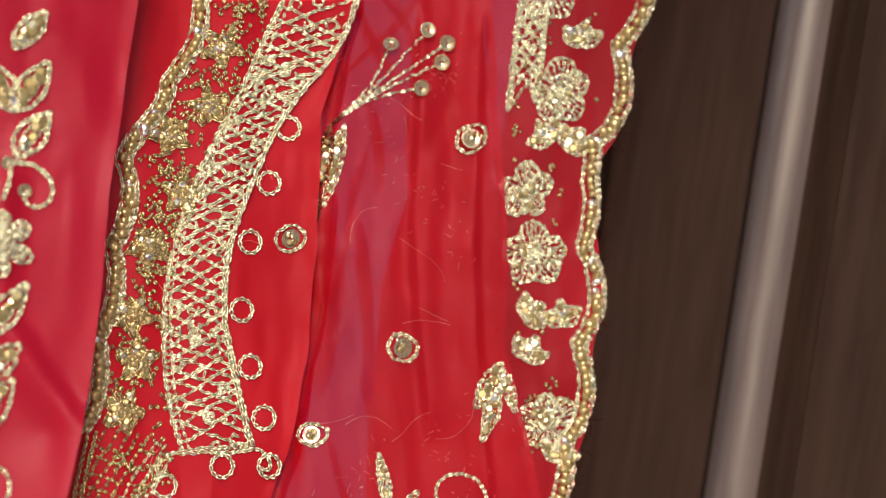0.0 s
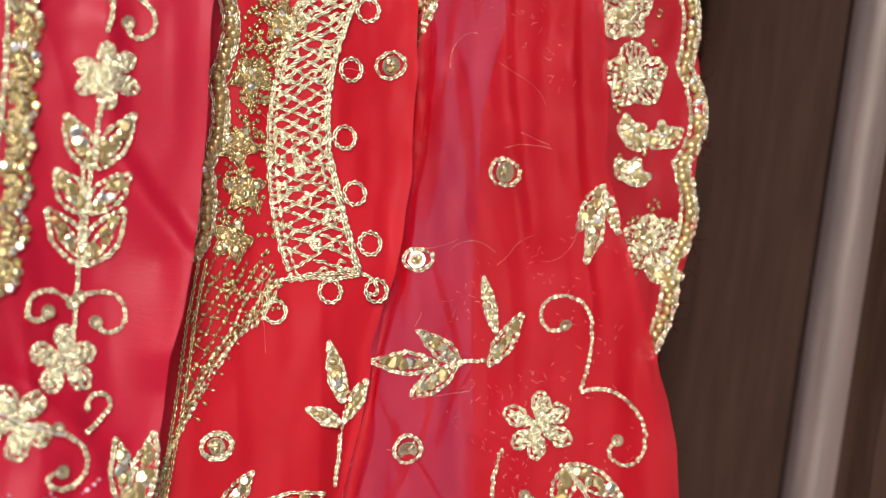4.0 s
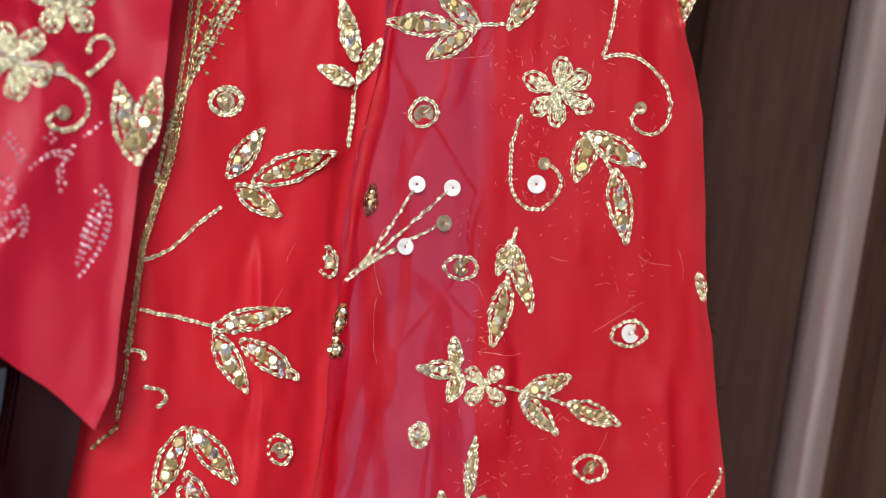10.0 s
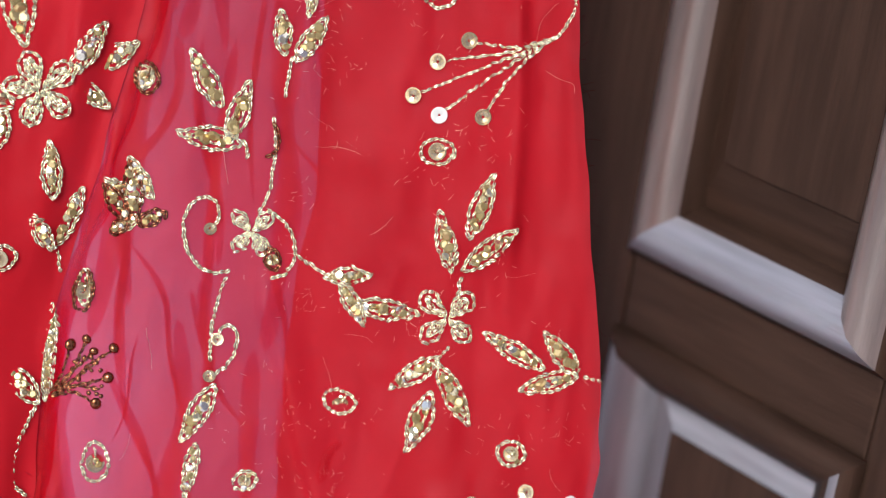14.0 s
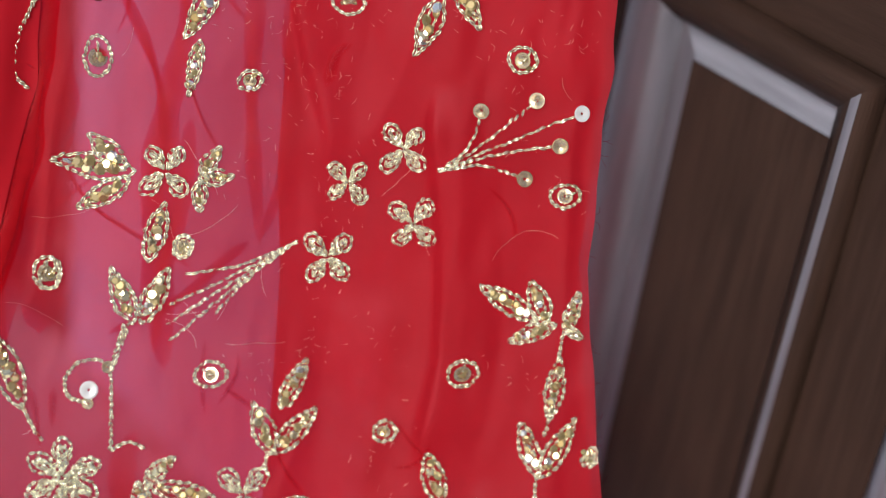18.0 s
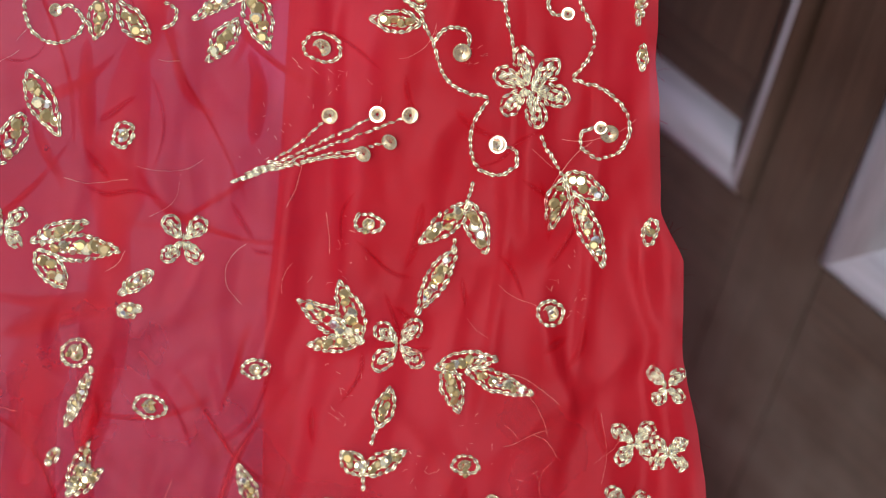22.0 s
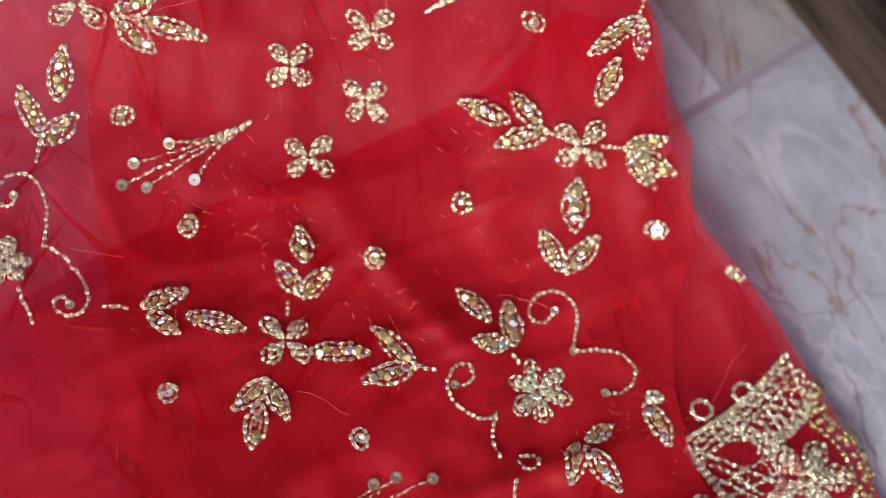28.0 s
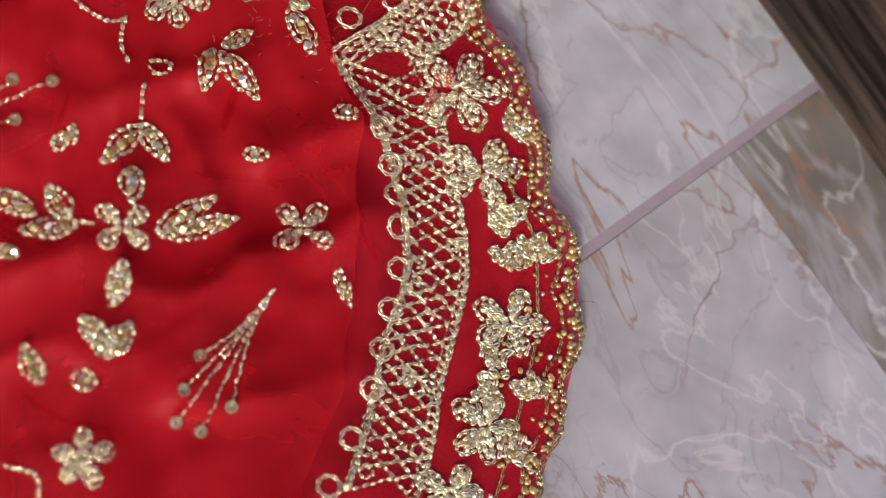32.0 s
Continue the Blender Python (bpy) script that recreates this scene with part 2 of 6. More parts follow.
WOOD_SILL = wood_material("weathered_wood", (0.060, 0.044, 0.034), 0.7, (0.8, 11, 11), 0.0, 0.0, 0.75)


def marble_material(name, base):
    m = material(name, base, 0.3, 0, 0.5, 24, 0.08, 90, 0.5)
    n, l = m.node_tree.nodes, m.node_tree.links
    b = n["Principled BSDF"]
    tc = n.new("ShaderNodeTexCoord")
    ob = n.new("ShaderNodeObjectInfo")
    add = n.new("ShaderNodeVectorMath")
    add.operation = "MULTIPLY_ADD"
    add.inputs[1].default_value, add.inputs[2].default_value = (1, 1, 1), (0, 0, 0)
    l.new(tc.outputs["Object"], add.inputs[0])
    l.new(ob.outputs["Random"], add.inputs[2])
    base = b.inputs["Base Color"].links[0].from_socket
    for scale, width, colour, turn, warp, strong in ((3.2, 0.009, (0.30, 0.17, 0.12), 0.4, 1.6, 0.85), (2.6, 0.035, (0.38, 0.38, 0.42), 1.1, 1.4, 0.5), (6.0, 0.012, (0.30, 0.30, 0.33), 0.7, 1.5, 0.5), (4.0, 0.016, (0.72, 0.72, 0.74), 2.0, 1.8, 0.42)):
        mp, wv, nz, va = n.new("ShaderNodeMapping"), n.new("ShaderNodeTexNoise"), n.new("ShaderNodeMath"), n.new("ShaderNodeMapRange")
        mp.inputs["Rotation"].default_value = (0, 0, turn)
        mp.inputs["Scale"].default_value = (1.0, 2.2, 1)
        wv.inputs["Scale"].default_value, wv.inputs["Detail"].default_value, wv.inputs["Distortion"].default_value = scale, 7, warp
        l.new(add.outputs[0], mp.inputs[0])
        l.new(mp.outputs[0], wv.inputs[0])
        nz.operation = "SUBTRACT"
        nz.inputs[1].default_value = 0.5
        ab = n.new("ShaderNodeMath")
        ab.operation = "ABSOLUTE"
        l.new(wv.outputs[0], nz.inputs[0])
        l.new(nz.outputs[0], ab.inputs[0])
        va.inputs[1].default_value, va.inputs[2].default_value = 0.0, width
        va.inputs[3].default_value, va.inputs[4].default_value = strong, 0.0
        l.new(ab.outputs[0], va.inputs[0])
        mx = n.new("ShaderNodeMix")
        mx.data_type = "RGBA"
        mx.inputs[7].default_value = (*colour, 1)
        l.new(va.outputs[0], mx.inputs[0])
        l.new(base, mx.inputs[6])
        base = mx.outputs[2]
    wob, bend, crack, thin, gate, gated = (n.new("ShaderNode" + k) for k in ("TexNoise", "VectorMath", "TexVoronoi", "MapRange", "TexNoise", "Math"))
    bend.operation, crack.feature, gated.operation = "MULTIPLY_ADD", "DISTANCE_TO_EDGE", "MULTIPLY"
    wob.inputs["Scale"].default_value, wob.inputs["Detail"].default_value = 9, 8
    bend.inputs[1].default_value = (0.22, 0.22, 0.0)
    l.new(add.outputs[0], wob.inputs[0])
    l.new(wob.outputs["Color"], bend.inputs[0])
    l.new(add.outputs[0], bend.inputs[2])
    crack.inputs["Scale"].default_value = 6.5
    l.new(bend.outputs[0], crack.inputs["Vector"])
    thin.inputs[1].default_value, thin.inputs[2].default_value, thin.inputs[3].default_value, thin.inputs[4].default_value = 0.0, 0.011, 1.0, 0.0
    l.new(crack.outputs["Distance"], thin.inputs[0])
    gate.inputs["Scale"].default_value, gate.inputs["Detail"].default_value = 11, 3
    l.new(add.outputs[0], gate.inputs[0])
    soft = n.new("ShaderNodeMapRange")
    soft.inputs[1].default_value, soft.inputs[2].default_value, soft.inputs[3].default_value, soft.inputs[4].default_value = 0.42, 0.62, 0.0, 0.8
    l.new(gate.outputs[0], soft.inputs[0])
    l.new(soft.outputs[0], gated.inputs[0])
    l.new(thin.outputs[0], gated.inputs[1])
    rust = n.new("ShaderNodeMix")
    rust.data_type = "RGBA"
    rust.inputs[7].default_value = (0.22, 0.12, 0.09, 1)
    l.new(gated.outputs[0], rust.inputs[0])
    l.new(base, rust.inputs[6])
    shade, tone = n.new("ShaderNodeMapRange"), n.new("ShaderNodeMix")
    tone.data_type, tone.blend_type = "RGBA", "MULTIPLY"
    shade.inputs[1].default_value, shade.inputs[2].default_value, shade.inputs[3].default_value, shade.inputs[4].default_value = 0.55, 1.0, 0.0, 0.9
    l.new(ob.outputs["Random"], shade.inputs[0])
    tone.inputs[7].default_value = (0.72, 0.66, 0.60, 1)
    l.new(shade.outputs[0], tone.inputs[0])
    l.new(rust.outputs[2], tone.inputs[6])
    l.new(tone.outputs[2], b.inputs["Base Color"])
    return m


MARBLE = marble_material("veined_marble", (0.44, 0.455, 0.51))
MARBLE_BROWN = marble_material("brown_veined_marble", (0.19, 0.172, 0.155))


# ---- building helpers ----
def mesh_of(name, verts, faces, mat, smooth=True):
    me = bpy.data.meshes.new(name)
    me.from_pydata([tuple(v) for v in verts], [], [tuple(f) for f in faces])
    me.materials.append(mat)
    if smooth:
        me.polygons.foreach_set("use_smooth", [True] * len(me.polygons))
    me.update()
    return me


def part(name, me, parent, label=""):
    ob = new(name, me)
    ob.parent = parent
    return tagged(ob, label)


def empty(name, place):
    ob = new(name)
    ob.empty_display_size = 0.05
    ob.location = place
    return ob


def bevel_box(x0, x1, y0, y1, z0, z1, r=0.003):
    bm = bmesh.new()
    bmesh.ops.create_cube(bm, size=1, matrix=Matrix.LocRotScale(((x0 + x1) / 2, (y0 + y1) / 2, (z0 + z1) / 2), None, (x1 - x0, y1 - y0, z1 - z0)))
    bmesh.ops.bevel(bm, geom=list(bm.edges), offset=r, segments=2, affect="EDGES", profile=0.6)
    return bm


def box_part(name, dims, mat, parent, r=0.003, label=""):
    bm = bevel_box(*dims, r)
    me = bpy.data.meshes.new(name)
    bm.to_mesh(me)
    bm.free()
    me.materials.append(mat)
    return part(name, me, parent, label)


# ---- setting: floor, ground, wall, door ----
TILE = 0.33
FLOOR_X = 0.3671
ground = new("ground", mesh_of("ground", [(-900, -900, -0.05), (900, -900, -0.05), (900, 900, -0.05), (-900, 900, -0.05)], [(0, 1, 2, 3)], GROUND, False))
tagged(ground, "bare dry earth round the porch", "ground", kind="structure")
floor = new("floor")
tagged(floor, "polished grey-white marble tile floor with rust veins", "floor", kind="structure")
box_part("grout_bed", (-1.94, 3.35, -4.2, 0.0115, -0.05, -0.0006), GROUT, floor, 0.001)

wall = new("wall_house")
tagged(wall, "plain grey plastered house wall", "wall", kind="structure")
box_part("plaster", (-0.88, -0.345, 0.012, 0.2, -0.04, 3.0), WALL, wall, 0.004)
box_part("plaster", (0.80, 3.6, 0.012, 0.2, -0.04, 3.0), WALL, wall, 0.004)
box_part("plaster", (-0.345, 0.80, 0.012, 0.2, 2.13, 3.0), WALL, wall, 0.004)
# Wall left of the veil, coloured dark in place of the tunic's shadow.
shaded_wall = new("wall_shaded")
tagged(shaded_wall, "stretch of the house wall with the tunic's shade in its colour", "wall", kind="structure")
box_part("plaster", (-3.2, -0.8805, 0.010, 0.2, -0.04, 3.0), WALL_SHADED, shaded_wall, 0.004)
# Added out of view to keep overhead sky light off the cloth.
sky_blocker = new("ceiling", mesh_of("ceiling", [(x, y, z) for z in (2.6, 2.72) for x, y in ((-0.75, -1.2), (3.6, -1.2), (3.6, 0.012), (-0.75, 0.012))], [(3, 2, 1, 0), (4, 5, 6, 7), (0, 1, 5, 4), (1, 2, 6, 5), (2, 3, 7, 6), (3, 0, 4, 7)], WALL, False))
tagged(sky_blocker, "unseen ceiling added to block light from above", "ceiling", kind="structure")
# Added out of view to close off light and tint reflections on the right.
side = new("wall_side_added", mesh_of("wall_side_added", [(x, y, z) for z in (-0.04, 2.6) for x, y in ((3.4, -3.2), (3.55, -3.2), (3.55, 0.012), (3.4, 0.012))], [(3, 2, 1, 0), (4, 5, 6, 7), (0, 1, 5, 4), (1, 2, 6, 5), (2, 3, 7, 6), (3, 0, 4, 7)], WALL_REFLECTOR, False))
tagged(side, "unseen side wall added to shape light and reflections", "wall", kind="structure")
frame_ = new("door_frame")
tagged(frame_, "dark brown wooden door frame", "door frame", kind="structure")
box_part("jamb", (-0.345, -0.272, -0.012, 0.1, 0.0, 2.08), WOOD_V, frame_, 0.004)
box_part("jamb", (0.728, 0.80, -0.012, 0.1, 0.0, 2.08), WOOD_V, frame_, 0.004)
box_part("lintel", (-0.345, 0.80, -0.012, 0.1, 2.082, 2.13), WOOD_H, frame_, 0.004)

door = new("door_1")
tagged(door, "closed dark varnished wooden panel door", "door", kind="structure")
COLS = ((-0.165, 0.028), (0.097, 0.290), (0.359, 0.552))
ROWS = ((0.291, 0.748), (0.806, 1.90))


def moulding_ring(x0, x1, z0, z1, profile, lit_all_round, name, parent):
    """A mitred frame whose section runs inwards from the opening's edge: (inset, y) pairs."""
    for side in range(4):
        vs, fs = [], []
        for d, y in profile:
            a = [(x0 + d, y, z0 + d), (x1 - d, y, z0 + d), (x1 - d, y, z1 - d), (x0 + d, y, z1 - d)]
            vs += [a[side], a[(side + 1) % 4]]
        for k in range(len(profile) - 1):
            fs.append((2 * k, 2 * k + 1, 2 * k + 3, 2 * k + 2))
        dull, lit_wood = (WOOD_H, MOULD_LIT_H) if side % 2 == 0 else (WOOD_V, MOULD_LIT_V if lit_all_round else MOULD_LIT_LOW)
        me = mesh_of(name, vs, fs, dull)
        me.materials.append(lit_wood)
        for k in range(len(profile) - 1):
            # The lighter copy goes on the faces that would catch the light.
            lit = profile[k][1] < -0.004 and profile[k + 1][1] < -0.004 if lit_all_round else side in (0, 3) and k > 0 or side == 1 and k == 3
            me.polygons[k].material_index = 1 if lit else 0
        part(name, me, parent)


def raised_panel(x0, x1, z0, z1, parent):
    """The raised field of one door panel with its sloping margins."""
    holder = part("door_panel", mesh_of("door_panel", [(x0 + 0.052, 0.004, z0 + 0.074), (x1 - 0.028, 0.004, z0 + 0.074), (x1 - 0.028, 0.004, z1 - 0.05), (x0 + 0.052, 0.004, z1 - 0.05)], [(0, 1, 2, 3)], WOOD_V, False), parent)
    a = [(x0 + 0.012, z0 + 0.012), (x1 - 0.012, z0 + 0.012), (x1 - 0.012, z1 - 0.012), (x0 + 0.012, z1 - 0.012)]
    b = [(x0 + 0.052, z0 + 0.074), (x1 - 0.028, z0 + 0.074), (x1 - 0.028, z1 - 0.05), (x0 + 0.052, z1 - 0.05)]
    for s in range(4):
        t = (s + 1) % 4
        vs = [(a[s][0], 0.0178, a[s][1]), (a[t][0], 0.0178, a[t][1]), (b[t][0], 0.0065, b[t][1]), (b[s][0], 0.0065, b[s][1]), (b[t][0], 0.004, b[t][1]), (b[s][0], 0.004, b[s][1])]
        # Margins that would catch the light get the lighter copy too.
        part("panel_margin", mesh_of("panel_margin", vs, [(0, 1, 2, 3), (3, 2, 4, 5)], (WOOD_H if s % 2 == 0 else WOOD_V) if s == 0 or z1 > 1 else (MOULD_LIT_H if s % 2 == 0 else MOULD_LIT_LOW), False), holder)


box_part("core", (-0.268, 0.724, 0.018, 0.05, 0.006, 2.076), WOOD_V, door, 0.002)
for x0, x1 in ((-0.268, -0.165), (0.028, 0.097), (0.290, 0.359), (0.552, 0.724)):
    box_part("stile", (x0, x1, 0.0, 0.018, 0.006, 2.076), WOOD_V, door, 0.0025)
for x0, x1 in COLS:
    for z0, z1 in ((0.006, 0.291), (0.748, 0.806), (1.90, 2.076)):
        box_part("rail", (x0 + 0.0005, x1 - 0.0005, 0.0005, 0.018, z0, z1), WOOD_H, door, 0.0025)
BOLECTION = ((-0.002, 0.0), (-0.003, -0.003), (0.002, -0.009), (0.010, -0.0165), (0.018, -0.020), (0.026, -0.0165), (0.034, -0.006), (0.037, 0.004), (0.038, 0.017))
for x0, x1 in COLS:
    for z0, z1 in ROWS:
        raised_panel(x0, x1, z0, z1, door)
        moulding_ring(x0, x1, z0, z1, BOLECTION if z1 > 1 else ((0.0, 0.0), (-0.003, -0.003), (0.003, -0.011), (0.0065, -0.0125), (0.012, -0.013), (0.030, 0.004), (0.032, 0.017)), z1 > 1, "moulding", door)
sill = new("door_sill")
tagged(sill, "weathered brown wooden door sill on the marble", "door sill", kind="structure")
box_part("plank", (-0.272, 0.80, -0.078, -0.002, 0.016, 0.034), WOOD_SILL, sill, 0.004)
box_part("base", (-0.272, 0.80, -0.056, -0.002, 0.0, 0.0158), WOOD_SILL, sill, 0.002)

# ---- the cloth: one smooth hanging shape that spreads out on the floor ----
V_LOW, V_HIGH = -1.599, 0.1132
SHAPE = np.array([
    [-0.0008, -0.3536, 0.0866, -0.0146, -0.0043, 0.0029, 0.0012, 0.1926, -0.0225, 0.0123, 0.0020, -0.0026, 0.0153, 0.0155],
    [-0.3298, 0.2365, -0.0946, 0.0159, 0.0022, -0.0011, -0.0008, 0.1999, -0.0242, -0.0071, 0.0029, 0.0022, -0.0097, -0.0100],
    [0.6742, 0.7736, 0.0690, -0.0427, 0.0121, 0.0025, -0.0017, 0.0206, 0.0146, 0.0021, 0.0059, 0.0014, 0.0030, 0.0030]
]).T


def _basis(u, v):
    s, u = (v - V_LOW) / (V_HIGH - V_LOW) * 2 - 1, u / 0.25
    t = [np.ones_like(s), s]
    for _ in range(5):
        t.append(2 * s * t[-1] - t[-2])
    return np.stack(t + [u * k for k in t[:5]] + [u * u * k for k in t[:2]], -1)


def smooth_shape(u, v):
    """Place of the cloth's middle sheet at u across and v along (metres)."""
    u, v = np.asarray(u, float), np.asarray(v, float)
    vc = np.clip(v, -1.72, 0.16)
    p = _basis(u, vc) @ SHAPE
    slope = (_basis(u, vc) - _basis(u, vc - 0.01)) @ SHAPE / 0.01
    p = p + slope * (v - vc)[..., None]
    # The tail is lowered along rays from the camera, to fit its view.
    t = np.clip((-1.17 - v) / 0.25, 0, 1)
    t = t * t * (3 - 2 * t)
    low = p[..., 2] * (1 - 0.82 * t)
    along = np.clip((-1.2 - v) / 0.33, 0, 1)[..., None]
    camera_eye = np.array([0.48, -0.79, 0.96]) * (1 - along) + np.array([0.535, -0.645, 0.888]) * along
    k = (camera_eye[..., 2] - low) / (camera_eye[..., 2] - p[..., 2])
    return np.where((t > 0)[..., None], camera_eye + (p - camera_eye) * k[..., None], p)


GRID = np.random.RandomState(11).rand(64, 64)


def noise(x, y):
    """Smooth value noise between 0 and 1."""
    i, j = np.floor(x).astype(int), np.floor(y).astype(int)
    s, t = x - i, y - j
    s, t = s * s * (3 - 2 * s), t * t * (3 - 2 * t)
    g = lambda a, c: GRID[a % 64, c % 64]
    return (g(i, j) * (1 - s) + g(i + 1, j) * s) * (1 - t) + (g(i, j + 1) * (1 - s) + g(i + 1, j + 1) * s) * t


def ridge(x, y, sharp):
    return (1 - np.abs(2 * noise(x, y) - 1)) ** sharp


def crease(u, v, height, steep, gentle, flat):
    """A lasting crease along a line: steep on one side, running out gently on the other."""
    q = np.array(flat, float).reshape(-1, 2) * 1e-4
    if abs(q[-1, 0] - q[0, 0]) > abs(q[-1, 1] - q[0, 1]):
        q, u, v = q[:, ::-1], v, u
    q = q[np.argsort(q[:, 1])]
    d = u - np.interp(v, q[:, 1], q[:, 0])
    ends = np.clip((v - q[0, 1]) / 0.02 + 1, 0, 1) * np.clip((q[-1, 1] - v) / 0.02 + 1, 0, 1)
    return height * ends * np.exp(-(d / np.where(d < 0, steep, gentle)) ** 2)


CREASES = (
    (0.0055, 0.0030, 0.018, (133, -6684, 198, -7094, 239, -7452, 256, -7813, 199, -8177)),
    (0.0040, 0.0030, 0.012, (-755, -5614, -621, -5975, -510, -6396, -387, -6729)),
    (0.0040, 0.0100, 0.003, (784, -10145, 874, -10345, 963, -10545)),
    (0.0035, 0.0030, 0.010, (1206, -9853, 1287, -10081, 1350, -10176)),
    (0.0035, 0.0100, 0.003, (-443, -3163, -352, -3408, -382, -3774)),
    (0.0050, 0.0040, 0.014, (-123, 1200, -123, 663, -147, 132, -115, -366, -70, -862)),
    (0.0040, 0.0120, 0.004, (180, 1200, 170, 500, 160, -100, 190, -700, 230, -1300)),
    (0.0040, 0.0030, 0.010, (-709, -10594, -655, -10722, -610, -10877)),
    (0.0040, 0.0030, 0.010, (1336, -10371, 1410, -10615, 1398, -10800)),
    (0.0060, 0.0120, 0.004, (-207, -12307, -74, -12489, 66, -12705, 186, -12807)),
    (0.0060, 0.0060, 0.016, (754, -13637, 1053, -13887, 1374, -14169)),
    (0.0110, 0.0050, 0.016, (2274, -14944, 2453, -14798, 2635, -14676)),
    (0.0120, 0.0060, 0.018, (2043, -15895, 2096, -15562, 2285, -15332, 2554, -15222, 2706, -15041)),
    (0.0040, 0.0030, 0.012, (-178, -10426, -51, -10354, 101, -10282)),
    (0.0045, 0.0130, 0.004, (480, -3600, 520, -4400, 500, -5200)),
    (0.0040, 0.0040, 0.014, (-300, -8900, -240, -9500, -160, -10000)),
    (0.0045, 0.0040, 0.012, (520, -8600, 610, -9300, 640, -9700)),
    (0.0045, 0.0040, 0.014, (-1700, -2900, -1690, -3600, -1760, -4600)),
)


def fold(u, v):
    """Soft uneven pleats, pinched creases and fine crinkles, deeper towards the floor."""
    low = np.clip((-0.5 - v) / 0.8, 0, 1)
    tail = np.clip((-1.22 - v) / 0.2, 0, 1)
    bend = u + 0.018 * (noise(u * 9, v * 5 + 3) - 0.5)
    w = (1 - 0.5 * low) * 0.0080 * (noise(bend * 24, v * 2.6) - 0.5) + (1 - 0.4 * low) * 0.0046 * (noise(bend * 60 + 9, v * 5.5) - 0.5)
    w += (0.0026 + 0.0020 * low) * ridge(bend * 26 + 4, v * 7 + 2, 5) * noise(u * 17, v * 11)
    w += 0.0019 * (noise(bend * 110, v * 40 + 8) - 0.5) + 0.0022 * low * (noise(u * 48 + v * 20, v * 52 - u * 15) - 0.5)
    w += low * (0.0060 * (noise(u * 19 - v * 9, v * 12 + u * 7) - 0.5) + 0.0045 * ridge(u * 15 + v * 11 + 3, v * 13 - u * 9, 6) * noise(u * 10 + 5, v * 10) + 0.0025 * ridge(u * 31 - v * 6 + 8, v * 16 + u * 9, 8) * noise(u * 21, v * 14 + 4) + 0.0018 * ridge(u * 38 + v * 15, v * 41 - u * 22, 9) * noise(u * 12 + 9, v * 12 + 2) ** 2)
    w = w + 0.0016 * (noise(u * 150 + v * 40, v * 110) - 0.5) * noise(u * 13 + 2, v * 9)
    for height, steep, gentle, flat in CREASES:
        w = w + crease(u, v, height, steep, gentle, flat)
    slant = u * 0.8 + v * 0.6
    across = v * 0.8 - u * 0.6
    w += tail * np.clip((0.31 - u) / 0.1, 0, 1) * (0.0013 + 0.006 * (noise(slant * 9, across * 17 + 7) - 0.35) + 0.008 * ridge(slant * 7 + 2, across * 20 + 5, 4) + 0.005 * ridge(slant * 16, across * 34 + 1, 5) * noise(u * 9, v * 9 + 3) + 0.004 * ridge(slant * 22 + across * 9, across * 40 - slant * 6, 6) * noise(u * 12, v * 12 + 6) + 0.0026 * (noise(slant * 50, across * 62) - 0.5))
    return w


def on_cloth(u, v, off=0.0):
    """Place and outward normal on a layer that lies off metres in front of the middle sheet."""
    u, v = np.asarray(u, float), np.asarray(v, float)
    e = 1e-3
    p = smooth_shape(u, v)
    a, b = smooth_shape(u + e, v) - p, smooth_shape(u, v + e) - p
    n = np.cross(a, b)
    n /= np.linalg.norm(n, axis=-1, keepdims=True)
    w = fold(u, v)
    if np.min(off) > 0.02:
        w = w * 0.5 + 0.010 * (noise(u * 13 + v * 5, v * 4 + u * 6) - 0.5) + 0.004 * (noise(u * 40 + v * 14, v * 12) - 0.5)
        w = w + 0.0018 * ridge(u * 34 + v * 8, v * 7 + 2, 4) * noise(u * 11, v * 7 + 5)
        w = w + crease(u, v, 0.007, 0.016, 0.008, (-2503, 300, -2503, -394, -2269, -731, -2060, -1003, -2200, -1500)) + crease(u, v, 0.005, 0.012, 0.008, (-3826, -1441, -3397, -1452, -2954, -1635, -2590, -1991))
        w = w + 0.006 * np.exp(-(((u + 0.30) - 0.35 * (v + 0.25)) / 0.014) ** 2) * np.clip((-0.15 - v) / 0.1, 0, 1)
    q = p + n * (np.asarray(off) + w)[..., None]
    q[..., 2] = np.maximum(q[..., 2], 0.0045 + np.asarray(off) * 0.12)
    q[..., 1] = np.minimum(q[..., 1], -0.006)
    return q, n, a / np.linalg.norm(a, axis=-1, keepdims=True), b / np.linalg.norm(b, axis=-1, keepdims=True)


def lie(pts):
    """Slides what belongs to the tail on the floor to fit the later camera views."""
    p = np.atleast_2d(np.asarray(pts, float))
    u, v = p.mean(0)
    if v > -1.395 + (u - 0.02) * 0.25:
        return p
    x, y = p[:, 0] - 0.2, p[:, 1] + 1.48
    return p + np.stack([-0.00984 + 0.0067 * x + 0.0027 * y, -0.00565 + 0.0044 * x + 0.0601 * y], 1)


def edge(pairs, tail=False):
    a = np.array(sorted(pairs), float) / 1000
    if tail:
        a = np.vstack([lie(q[::-1])[0, ::-1] for q in a])
        a = a[np.argsort(a[:, 0])]
    return lambda v: np.interp(v, a[:, 0], a[:, 1])


